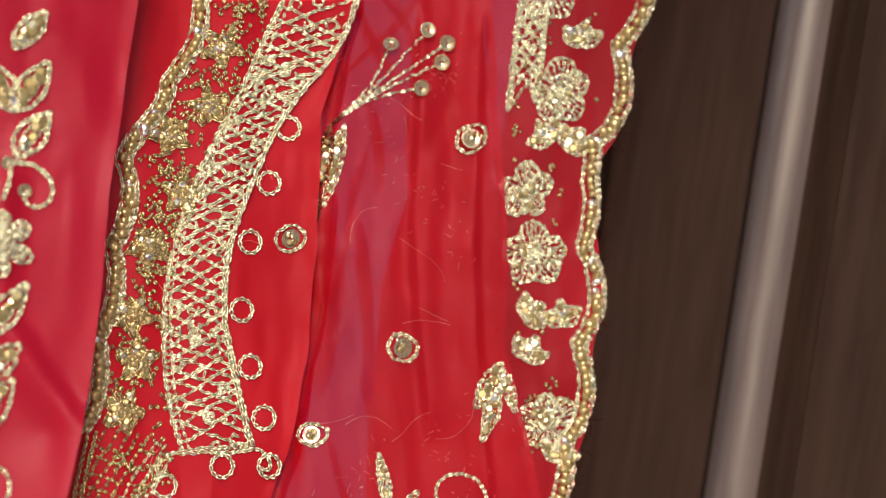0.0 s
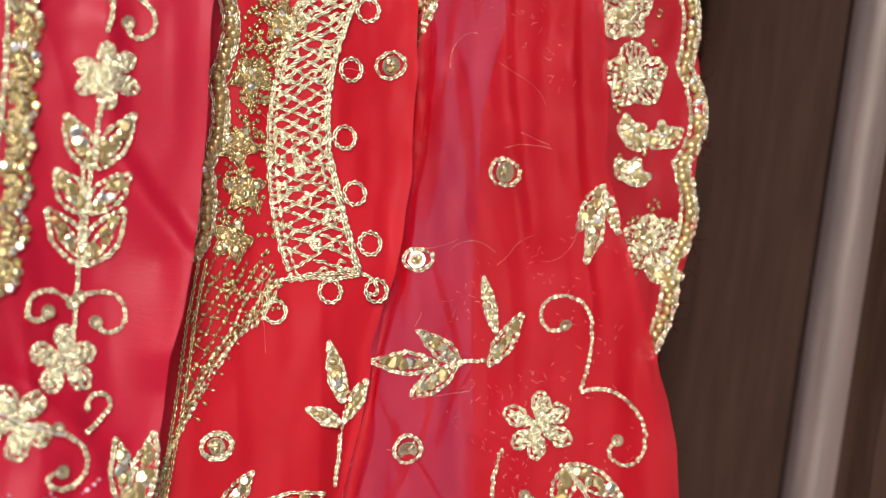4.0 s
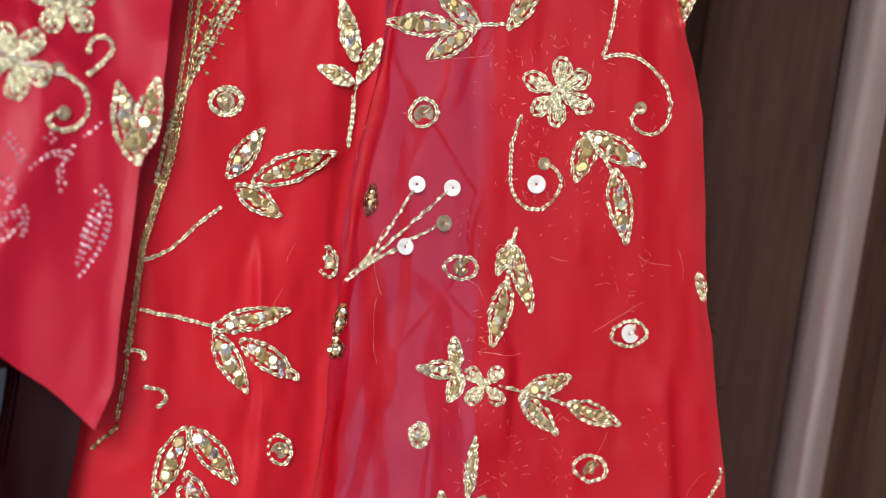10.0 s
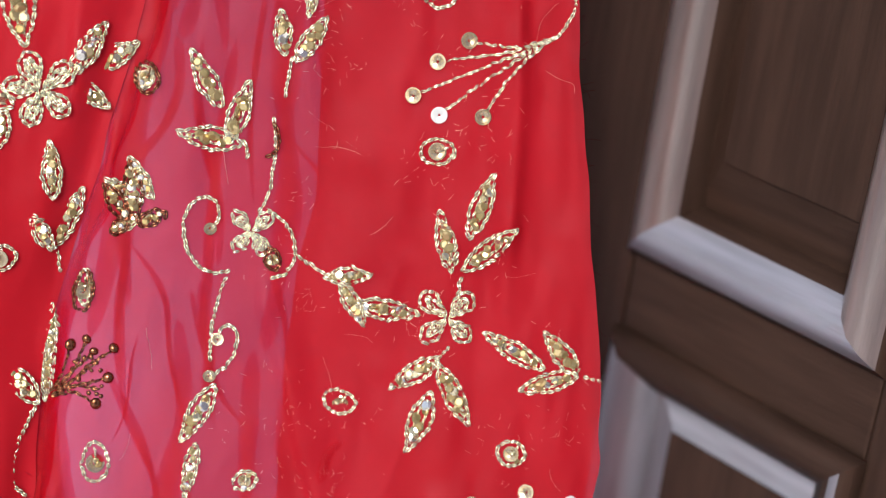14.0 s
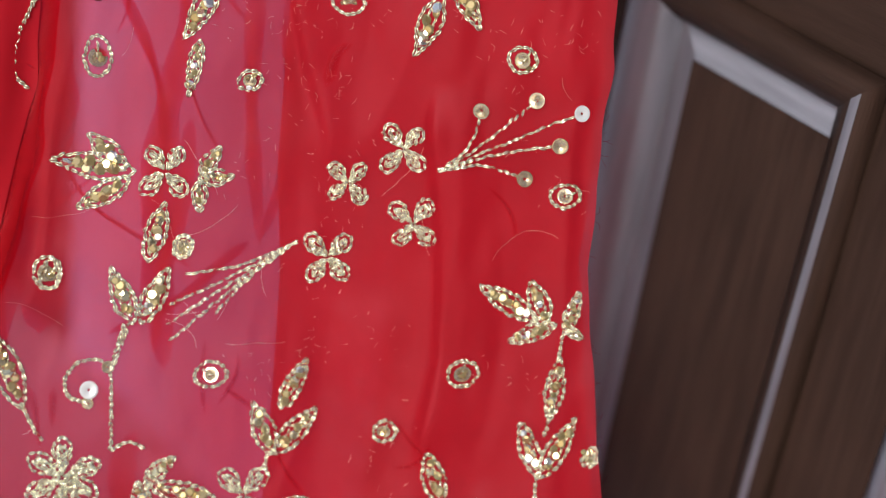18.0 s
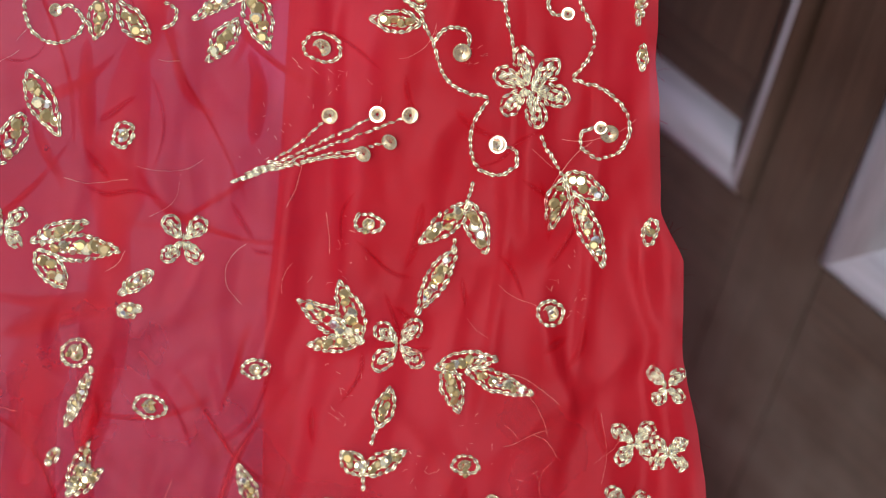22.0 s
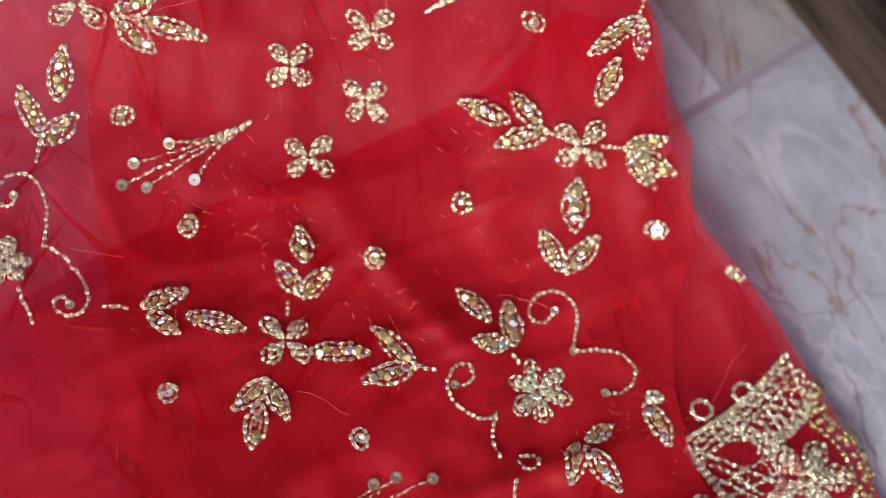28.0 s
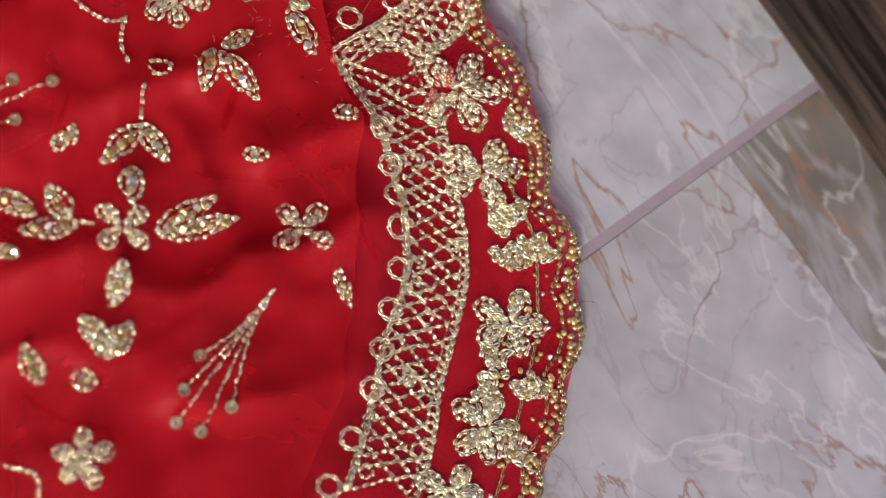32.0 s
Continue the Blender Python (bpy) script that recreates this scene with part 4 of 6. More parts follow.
sheet("back_border", lambda v: edge_right(v) - 0.003, edge_back, -0.16, 0.40, -0.012, RED_SHEER, dupatta, 40, 0.004)
sheet("front_flap", lambda v: np.minimum(flap_left(v) - 0.03 * (v > -0.5), np.where(v > 0.0, -0.205, 1.0)), flap_right, -0.95, 0.40, 0.010, RED_DOUBLE, dupatta, 100, 0.005)
sheet("turned_fold", lambda v: fold_edge(v) - 0.02 - 0.30 * np.clip((-1.24 - v) / 0.22, 0, 1), fold_edge, -1.74, -1.25, 0.007, RED_THIN, dupatta, 120, 0.004)
sheet("tunic_front", tunic_left, tunic_right, -0.37, 0.40, 0.045, RED_SATIN, kameez, 150, 0.004, hem=tunic_hem)
# Inner sheet below the hem, coloured as dark as the shade there.
sheet("tunic_lining", tunic_left, lambda v: tunic_right(v) - 0.005, -0.47, 0.40, 0.026, RED_LINING_SHADE, kameez, 140, 0.01, hem=lambda u: np.interp(u, [-0.62, -0.322, -0.312, -0.2], [-0.345, -0.336, -0.50, -0.50]))


# ---- narrow gathers where the chiffon doubles on itself ----
def pleat(width, *flat, off=-0.0035, name="gather"):
    p = resample(rounded(np.array(flat, float).reshape(-1, 2) * 1e-4), 0.004)
    d = np.gradient(p, axis=0)
    side = np.stack([d[:, 1], -d[:, 0]], 1) / np.hypot(d[:, 0], d[:, 1])[:, None]
    s = np.linspace(0, 1, len(p))
    w = width * 2.0e-4 * np.clip(np.sin(math.pi * s), 0, 1) ** 0.3 * (0.45 + 1.0 * noise(p[:, 1] * 45 + width, p[:, 0] * 30))
    k = np.linspace(-0.5, 0.5, 9)
    q = p[:, None] + side[:, None] * (w[:, None] * k[None])[..., None]
    c = on_cloth(q[..., 0], q[..., 1], off + (0.003 if off < 0 else 0.0004) * np.cos(k * 6)[None] + 0 * q[..., 0])[0]
    idx = np.arange(len(p) * 9).reshape(-1, 9)
    f = np.stack([idx[:-1, :-1], idx[:-1, 1:], idx[1:, 1:], idx[1:, :-1]], -1).reshape(-1, 4)
    me = mesh_of("gather", c.reshape(-1, 3).tolist(), f.tolist(), RED_GATHER if name == "gather" else RED_CREASE_SHADE)
    across = np.tile(k + 0.5, len(p))
    layer = me.uv_layers.new(name="across")
    corner = np.zeros(len(me.loops), dtype=np.int32)
    me.loops.foreach_get("vertex_index", corner)
    layer.data.foreach_set("uv", np.stack([across[corner], (corner // 9) / (len(p) - 1)], 1).ravel())
    part(name, me, dupatta)


pleat(80,-624,206,-598,-164,-641,-536,-685,-816)
pleat(43,-464,209,-412,-253,-386,-778)
pleat(92,-772,204,-708,20,-735,-352,-809,-726)
pleat(51,-939,244,-1018,-385,-989,-1077)
pleat(62,-1214,-2471,-1092,-2778,-1125,-3327,-999,-3881)
pleat(43,-907,-2902,-661,-3149,-693,-3516,-599,-3889)
pleat(68,-1031,-2901,-1094,-3328,-1276,-3807)
pleat(50,-459,-1795,-408,-2472,-505,-2904,-445,-3335)
pleat(54,-1130,-2595,-1055,-3136,-1065,-3736,-996,-4331)
pleat(42,-741,-3133,-769,-3495,-720,-3915,-759,-4333)
pleat(71,-1188,-3377,-1272,-3795,-1350,-4333)
pleat(64,-1067,-3310,-1069,-3658,-1127,-3951,-1220,-4273)
pleat(88,-728,-3529,-645,-3993,-704,-4520,-625,-5100,-737,-5859)
pleat(75,-1394,-3698,-1295,-4188,-1451,-4713,-1504,-5175,-1629,-5804)
pleat(47,-944,-4265,-1038,-4936,-1054,-5864)
pleat(34,-1549,-4772,-1504,-5175,-1439,-5632)
pleat(74,-1186,-5699,-1115,-6199,-1225,-6711,-1238,-7333,-1131,-7952)
pleat(46,-794,-5847,-802,-6636,-696,-7312)
pleat(112,-1784,-5835,-1782,-6392,-1803,-6954,-1767,-7799)
pleat(73,-1255,-8270,-1318,-8498,-1215,-8830,-1236,-9175)
pleat(50,-1089,-6712,-1092,-7040,-1174,-7430,-1192,-7876)
pleat(93,-1976,-6756,-1945,-7135,-1978,-7521,-1975,-7909)
pleat(40,-650,-8517,-680,-8800,-815,-9151)
pleat(111,-1270,-9037,-1300,-9489,-1287,-9946,-1274,-10381,-1268,-10933)
pleat(58,-1517,-9083,-1486,-9425,-1408,-9713)
pleat(48,-745,-9069,-674,-9220,-680,-9512)
pleat(37,-1750,-10515,-1620,-10492,-1472,-10400)
pleat(32,-1377,-9151,-1495,-9293,-1723,-9391)
pleat(155,-1569,-10304,-1559,-10731,-1540,-11195,-1477,-11831)
pleat(67,-1228,-10556,-1291,-10887,-1250,-11404)
pleat(46,-1730,-10487,-1505,-10416,-1281,-10324)
pleat(121,-1282,-12117,-1254,-12659,-1091,-13238,-1054,-13897)
pleat(54,-649,-11889,-649,-12400,-508,-12837)
pleat(40,-353,-12367,-216,-12775,-191,-13265)
pleat(67,412,-14012,674,-14093,950,-14096)
pleat(44,440,-14600,709,-14729,944,-14770)
pleat(58,1562,-14251,1741,-14401,1853,-14544)
pleat(47,1128,-15352,1356,-15420,1594,-15534)
for v0, v1 in ((0.14, -0.10), (-0.06, -0.34), (-0.28, -0.62), (-0.56, -0.93)):
    pleat(58, *(k * 1e4 for v in np.linspace(v0, v1, 7) for k in (float(flap_right(v)) + 0.0045, v)), off=0.0008)
for k in range(165):
    v = rng.uniform(-1.5, 0.2)
    if v > -0.6 and rng.rand() < 0.3:
        u = rng.uniform(flap_right(v) - 0.01, back_left(v) + 0.02)
    elif rng.rand() < 0.6:
        u = rng.uniform(back_left(v) - 0.22, back_left(v) + 0.03)
    else:
        u = rng.uniform(back_left(v), edge_right(v) - 0.02)
    long = rng.uniform(0.03, 0.14)
    lean = rng.normal(0, 0.25 if v > -0.7 else 0.7)
    line = []
    for i in range(5):
        line += [u * 1e4, v * 1e4]
        lean += rng.normal(0, 0.25)
        u, v = u + math.sin(lean) * long / 4, v - math.cos(lean) * long / 4
        u = min(u, edge_right(v) - 0.012)
    pleat(rng.uniform(8, 34), *line)
# Short dark strips laid on the cloth in place of crease shadows.
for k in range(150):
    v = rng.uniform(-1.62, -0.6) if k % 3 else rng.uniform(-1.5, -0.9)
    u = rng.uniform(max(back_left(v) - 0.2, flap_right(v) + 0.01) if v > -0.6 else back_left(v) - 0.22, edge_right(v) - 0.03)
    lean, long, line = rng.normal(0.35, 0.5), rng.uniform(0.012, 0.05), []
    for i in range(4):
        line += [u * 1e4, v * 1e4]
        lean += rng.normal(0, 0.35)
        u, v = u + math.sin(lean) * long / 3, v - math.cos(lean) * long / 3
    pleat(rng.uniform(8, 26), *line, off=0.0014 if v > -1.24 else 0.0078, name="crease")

# ---- embroidery of the veil ----
on_layer(dupatta, 0.0)
spray(1,-566,748,-310,1138,-110,1211,3,1136,-24,1030,-135,889)
ring(150,606,88,88)
ring(-859,55,94,82)
ring(-220,-540,88,88)
ring(-729,-1019,81,75)
leaf(-564,653,-662,244,69)
ring(-1882,-2004,101,74)
ring(-808,-2067,85,85)
leaf(-1179,-1761,-1251,-1463,82)
leaf(-1166,-1885,-1036,-1670,75)
leaf(-1213,-1899,-1384,-1818,69)
curl(-1182,-1900,-1198,-2070,-1219,-2224)
leaf(-655,-1598,-1002,-1577,108)
leaf(-512,-1585,-729,-1410,95)
leaf(-545,-1631,-786,-1768,101)
curl(-481,-1585,-354,-1587)
leaf(-323,-1587,-141,-1323,88)
leaf(-301,-1400,-357,-1117,57)
curl(93,-1388,45,-1435,-33,-1402,-46,-1293,19,-1231,130,-1222,222,-1295,243,-1436,212,-1624,162,-1749)
curl(162,-1755,303,-1735,442,-1814,531,-1971,512,-2112,416,-2184,324,-2142,300,-2079,358,-2027)
flower(-73,-1951,195,6,89)
leaf(318,-641,171,-873,94)
leaf(299,-781,213,-1045,81)
leaf(333,-672,396,-891,62)
curl(-278,-2071,-326,-2195,-345,-2411,-315,-2534,-223,-2595,-115,-2549,-52,-2441,-97,-2348,-158,-2333)
lone_sequin(-200,-2444,1)
leaf(105,-2178,378,-2339,110)
leaf(90,-2193,10,-2425,110)
leaf(225,-2393,276,-2754,116)
curl(44,-2162,135,-2254,225,-2408)
ring(-1880,-2016,101,74)
ring(-1340,-2861,62,92)
ring(-613,-2894,99,74)
ring(294,-3249,104,79)
ring(-846,-3796,52,68)
ring(-1300,-3309,37,52)
leaf(-1188,-1765,-1251,-1474,87)
leaf(-1159,-1873,-1031,-1673,81)
leaf(-1222,-1903,-1375,-1821,74)
curl(-1175,-1919,-1193,-2072,-1221,-2256)
leaf(-1859,-2391,-1683,-2157,104)
leaf(-1707,-2422,-1305,-2281,135)
leaf(-1814,-2467,-1591,-2615,104)
curl(-1906,-2563,-2043,-2661,-2179,-2794,-2313,-2836)
leaf(-1920,-3190,-1549,-3113,103)
leaf(-1935,-3249,-1771,-3538,109)
leaf(-1783,-3283,-1498,-3471,109)
curl(-1965,-3189,-2131,-3139,-2341,-3095)
spray(2,-1248,-2975,-848,-2448,-656,-2466,-704,-2657,-913,-2785)
leaf(-334,-2781,-228,-3136,80)
leaf(-349,-2781,-412,-2935,62)
leaf(-366,-2997,-445,-3319,105)
curl(-308,-2673,-334,-2812,-366,-3027)
leaf(-631,-3456,-847,-3438,80)
leaf(-631,-3425,-655,-3272,68)
leaf(-615,-3486,-677,-3623,74)
flower(-483,-3534,139,4,89)
curl(-415,-3534,-245,-3581,-14,-3644)
leaf(-245,-3566,-14,-3490,92)
leaf(-276,-3612,-92,-3797,92)
leaf(-14,-3644,246,-3743,98)
leaf(667,-2930,691,-3069,42)
curl(-2413,-3309,-2324,-3297,-2293,-3343,-2323,-3356)
curl(-2306,-3490,-2202,-3509,-2186,-3583,-2245,-3595)
leaf(-2100,-3740,-2248,-4060,120)
leaf(-2043,-3739,-1821,-4001,120)
leaf(-2065,-3973,-1998,-4321,149)
flower(-1919,-4539,195,5,110)
leaf(-1751,-4438,-1599,-4189,98)
leaf(-1636,-4423,-1437,-4291,98)
leaf(-1734,-4510,-1571,-4627,81)
leaf(-2074,-4610,-2331,-4521,125)
leaf(-2085,-4667,-2203,-4896,114)
ring(-1593,-3844,76,81)
ring(-1403,-4472,52,70)
leaf(-1837,-5063,-1863,-4791,85)
leaf(-1825,-5320,-1690,-5033,91)
leaf(-1839,-5320,-1945,-5163,74)
ring(-2090,-5377,79,79)
curl(-1809,-5348,-1789,-5462)
leaf(-1824,-5860,-1814,-5633,51)
ring(89,-3984,93,81)
ring(106,-4789,96,76)
ring(-834,-3795,58,73)
ring(-1663,-5542,43,100)
leaf(-569,-4107,-533,-3813,47)
leaf(-695,-4316,-716,-4097,82)
leaf(-621,-4342,-481,-4133,87)
curl(-651,-4343,-688,-4549)
leaf(-1021,-4587,-1169,-4324,93)
leaf(-957,-4760,-865,-4467,99)
leaf(-927,-4788,-1225,-4737,105)
curl(-884,-4773,-860,-4874)
curl(-743,-4652,-719,-4754,-733,-4929,-751,-5075,-798,-5134)
flower(-829,-5236,139,4,91)
curl(-1041,-5226,-993,-5196,-997,-5095,-1077,-5053,-1161,-5112,-1184,-5242,-1135,-5386,-1030,-5462,-930,-5440)
curl(-755,-5118,-636,-5202,-592,-5332,-625,-5448,-726,-5474)
leaf(-1351,-5058,-1468,-4872,69)
leaf(-1407,-5087,-1583,-4989,63)
leaf(-1418,-5174,-1529,-5247,63)
curl(-585,-5360,-437,-5443)
leaf(-422,-5457,-205,-5436,81)
leaf(-347,-5499,-229,-5698,75)
leaf(-256,-5597,50,-5631,93)
flower(195,-5640,174,4,92)
spray(2,695,-4169,249,-4211,92,-4329,-27,-4507,109,-4601,333,-4597)
curl(784,-3959,778,-4062,695,-4169)
leaf(295,-5199,400,-4887,93)
leaf(200,-5378,131,-5089,87)
leaf(286,-5375,524,-5159,93)
curl(253,-5420,240,-5522)
curl(-949,-5471,-1012,-5674,-1014,-5903)
curl(-977,-5788,-953,-5701,-879,-5728,-873,-5843,-940,-5945,-1010,-5975)
leaf(-992,-6046,-1136,-6306,98)
leaf(-1062,-6333,-1104,-6589,63)
leaf(673,-5860,378,-5703,86)
leaf(861,-5877,694,-5685,91)
leaf(848,-5907,579,-5989,91)
curl(905,-5904,997,-5927)
leaf(140,-5859,-83,-6013,87)
leaf(171,-5901,330,-6181,92)
leaf(121,-6047,19,-6325,104)
curl(209,-5784,141,-5874)
ring(-334,-6095,92,69)
ring(552,-6313,86,69)
ring(-1563,-6424,80,99)
ring(-800,-6501,72,58)
leaf(-1832,-6072,-1819,-5619,56)
leaf(-1873,-6101,-2038,-5905,96)
curl(-1872,-6129,-1971,-6356,-1974,-6525,-1887,-6581)
flower(-10,-6792,143,4,94)
flower(-276,-6979,126,4,93)
flower(68,-7158,143,4,94)
flower(-354,-7352,149,4,93)
spray(2,177,-6880,365,-6574,637,-6506,863,-6551,770,-6718,606,-6893)
ring(814,-6963,85,68)
leaf(-1378,-6970,-1763,-6925,113)
leaf(-1408,-6943,-1588,-6793,96)
leaf(-1388,-7027,-1619,-7161,96)
flower(-1194,-6964,156,4,92)
leaf(-1009,-6957,-918,-6826,68)
leaf(-1007,-6985,-850,-6973,80)
leaf(-1019,-7014,-1009,-7155,68)
leaf(-1248,-7390,-1183,-7119,102)
leaf(-1308,-7703,-1428,-7452,102)
leaf(-1252,-7701,-1144,-7443,102)
curl(-1321,-7718,-1375,-7931)
ring(-1076,-7327,57,63)
ring(-1730,-7493,62,90)
spray(0,-512,-7281,-1057,-7468,-1130,-7627,-1136,-7726,-1115,-7810,-898,-7661)
curl(-1406,-7942,-1457,-7902,-1568,-7921,-1630,-8022,-1593,-8118,-1494,-8128)
lone_sequin(-1494,-8063,1)
curl(-1340,-7730,-1398,-7942,-1374,-8108,-1360,-8360)
curl(-1360,-8360,-1281,-8300,-1192,-8337)
leaf(-1830,-8127,-1992,-7771,123)
curl(-1830,-8127,-1763,-8251,-1701,-8318)
flower(-1586,-8496,202,6,92)
ring(-887,-7957,93,68)
ring(2,-8193,68,62)
ring(371,-7876,79,79)
leaf(-520,-8089,-413,-7859,85)
leaf(-556,-8315,-663,-8084,102)
leaf(-527,-8314,-348,-8106,102)
curl(-567,-8344,-613,-8459)
flower(-676,-8547,176,4,94)
leaf(-844,-8571,-1161,-8518,96)
leaf(-1164,-8490,-1033,-8371,68)
leaf(-1203,-8520,-1144,-8686,85)
leaf(-271,-8619,-530,-8580,102)
curl(-269,-8632,-89,-8731,62,-8832)
leaf(43,-8777,-117,-8593,96)
leaf(23,-8863,-190,-8865,91)
leaf(-743,-8734,-1019,-8947,74)
leaf(-764,-8805,-655,-9051,119)
leaf(-821,-8949,-929,-9138,96)
leaf(-1423,-8869,-1228,-8704,101)
leaf(-1448,-8898,-1471,-9083,101)
leaf(-1361,-8922,-1212,-9078,101)
ring(-402,-9020,93,79)
curl(-1809,-8660,-1828,-8886,-1781,-9068,-1663,-9128,-1542,-9072,-1523,-8986,-1600,-8919,-1666,-8959)
curl(-1167,-8884,-1095,-8894,-1088,-8964,-1156,-8996)
leaf(696,-7578,428,-7434,95)
leaf(768,-7586,679,-7399,101)
leaf(798,-7611,595,-7704,73)
leaf(871,-7632,922,-7433,62)
leaf(878,-7618,958,-7666,45)
curl(858,-7647,843,-7788)
leaf(825,-8040,855,-7759,84)
curl(825,-8040,807,-8154)
leaf(782,-8337,680,-8095,90)
leaf(810,-8335,953,-8056,96)
curl(783,-8351,780,-8561)
ring(1049,-8237,42,56)
ring(-1752,-7490,70,89)
ring(-1082,-7337,62,62)
curl(730,-8744,650,-8765,620,-8689,675,-8622,745,-8636,811,-8735,875,-8822,860,-8930,790,-9031)
curl(790,-9037,929,-9056,1045,-9123,1098,-9237,1056,-9349,952,-9394,857,-9346,856,-9265,949,-9241)
lone_sequin(992,-9263)
curl(43,-8839,122,-8939,164,-9069,256,-9154,408,-9165)
curl(122,-8939,156,-8868,251,-8859,307,-8921,250,-8980)
lone_sequin(258,-8974)
curl(409,-9179,350,-9265,343,-9401,405,-9516,516,-9526,590,-9456,568,-9377,472,-9374)
lone_sequin(478,-9376)
leaf(307,-8507,226,-8276,109)
leaf(383,-8699,215,-8542,109)
leaf(424,-8695,488,-8489,109)
curl(427,-8722,508,-8954)
flower(591,-9093,190,6,106)
curl(670,-9312,798,-9486)
leaf(825,-9483,1024,-9562,98)
leaf(801,-9513,770,-9732,98)
leaf(877,-9585,1043,-9874,92)
leaf(369,-9682,166,-9879,92)
leaf(382,-9680,486,-9885,98)
curl(383,-9559,367,-9668)
curl(330,-9834,326,-9916)
leaf(324,-9903,193,-10201,92)
ring(-83,-9809,76,54)
ring(819,-10124,70,70)
ring(1236,-9690,43,70)
ring(1035,-8255,38,54)
leaf(1063,-8561,1064,-8761,48)
leaf(1101,-8850,1115,-8968,43)
spray(1,-754,-9689,-328,-9331,-104,-9297,51,-9287,-31,-9417,-147,-9482)
ring(-1288,-9512,60,68)
flower(-952,-9985,141,4,95)
leaf(-1082,-10147,-1217,-10269,65)
leaf(-1207,-10351,-1101,-10328,65)
leaf(-1754,-9276,-1589,-9539,118)
leaf(-1773,-9469,-1842,-9694,108)
leaf(-1638,-10039,-1407,-9939,75)
leaf(-1580,-10076,-1243,-10058,113)
leaf(-1617,-10107,-1475,-10262,113)
flower(-1793,-9995,129,4,94)
ring(-1383,-10567,79,74)
ring(-1003,-10791,87,63)
ring(-532,-10555,74,53)
ring(498,-10885,69,58)
ring(729,-11346,71,47)
ring(-1106,-11891,73,73)
leaf(-78,-10349,-376,-10213,101)
leaf(-67,-10334,-191,-10097,106)
leaf(-63,-10360,-302,-10418,74)
flower(129,-10361,159,4,98)
leaf(334,-10440,590,-10364,95)
leaf(362,-10449,448,-10645,95)
leaf(481,-10446,778,-10517,85)
leaf(80,-10744,115,-10564,85)
curl(68,-10759,54,-10855)
leaf(30,-10981,-87,-10902,95)
leaf(43,-10979,215,-10859,90)
curl(34,-11007,42,-11074)
curl(-47,-11305,-135,-11346,-220,-11303,-222,-11194,-124,-11125,-1,-11148,80,-11259,75,-11423,44,-11496)
lone_sequin(-66,-11267)
spray(1,976,-10990,457,-11187,590,-11193,746,-11169,651,-11041)
flower(1280,-10670,126,4,99)
flower(1436,-10697,110,4,99)
flower(1401,-10386,110,4,99)
flower(1275,-10989,136,4,99)
leaf(-1379,-10906,-1295,-10634,47)
leaf(-1443,-11123,-1402,-11034,42)
leaf(-1308,-11232,-1262,-10989,79)
leaf(-1319,-11247,-1183,-11118,68)
leaf(-1384,-11354,-1246,-11336,63)
leaf(-1451,-11532,-1469,-11407,58)
leaf(-1373,-11521,-1320,-11612,63)
leaf(-1473,-11648,-1572,-11604,89)
leaf(-1396,-11722,-1318,-11711,52)
curl(-1,-11523,202,-11488,314,-11537,361,-11649,343,-11746,262,-11822,205,-11784,234,-11711,294,-11674)
leaf(-448,-11219,-554,-11022,72)
curl(-431,-11243,-378,-11342)
leaf(-258,-11457,-292,-11221,77)
leaf(-272,-11446,-461,-11396,72)
flower(-145,-11641,170,6,100)
leaf(-818,-11425,-1182,-11399,92)
leaf(-847,-11402,-972,-11251,87)
leaf(-815,-11451,-1030,-11558,87)
curl(-817,-11438,-685,-11458)
curl(-579,-11563,-635,-11531,-619,-11467,-543,-11455,-496,-11509,-541,-11557)
curl(-633,-11545,-567,-11643,-487,-11752,-378,-11788,-304,-11768)
curl(-326,-11793,-341,-11959,-296,-12088,-187,-12129,-103,-12081,-104,-11986,-187,-11946,-245,-11997)
lone_sequin(-243,-12010)
curl(-311,-12077,-346,-12274)
leaf(88,-11967,299,-11897,82)
leaf(79,-11995,56,-12148,77)
leaf(146,-12010,280,-12230,87)
curl(15,-11817,71,-11942)
leaf(418,-11720,621,-11582,83)
leaf(436,-11757,604,-11842,88)
curl(498,-11733,656,-11745)
leaf(656,-11745,904,-11780,93)
leaf(1118,-11674,965,-11556,78)
leaf(1143,-11669,1292,-11610,68)
leaf(1156,-11574,1263,-11395,73)
flower(1073,-11829,151,4,101)
curl(1030,-11904,1002,-11989)
leaf(980,-12020,843,-12174,88)
leaf(993,-12018,1098,-12132,88)
leaf(957,-12145,931,-12351,93)
leaf(1463,-11915,1276,-11884,78)
leaf(1516,-11918,1479,-11832,62)
leaf(1509,-11973,1607,-11914,88)
curl(1623,-11938,1741,-11941)
ring(1514,-11500,65,65)
ring(527,-12177,46,64)
ring(111,-12600,51,66)
ring(1233,-12165,65,52)
ring(-728,-12507,86,65)
curl(1864,-11877,1872,-11836,1811,-11874,1784,-11972,1820,-12058,1901,-12081)
curl(1906,-12080,1945,-12390)
spray(2,-1202,-12423,-791,-12018,-690,-12031,-935,-12121,-717,-12135,-833,-12260)
spray(2,1038,-12653,1293,-12327,1452,-12272,1538,-12285,1510,-12367,1373,-12465)
leaf(-384,-12333,-534,-12418,89)
leaf(-351,-12299,-224,-12558,99)
leaf(-383,-12755,-384,-12496,100)
flower(-425,-12924,154,4,102)
leaf(-842,-12852,-1072,-12755,84)
leaf(-726,-12883,-863,-12718,79)
leaf(-669,-12926,-847,-12985,84)
curl(-659,-12910,-548,-12900)
leaf(-253,-12948,-86,-12802,90)
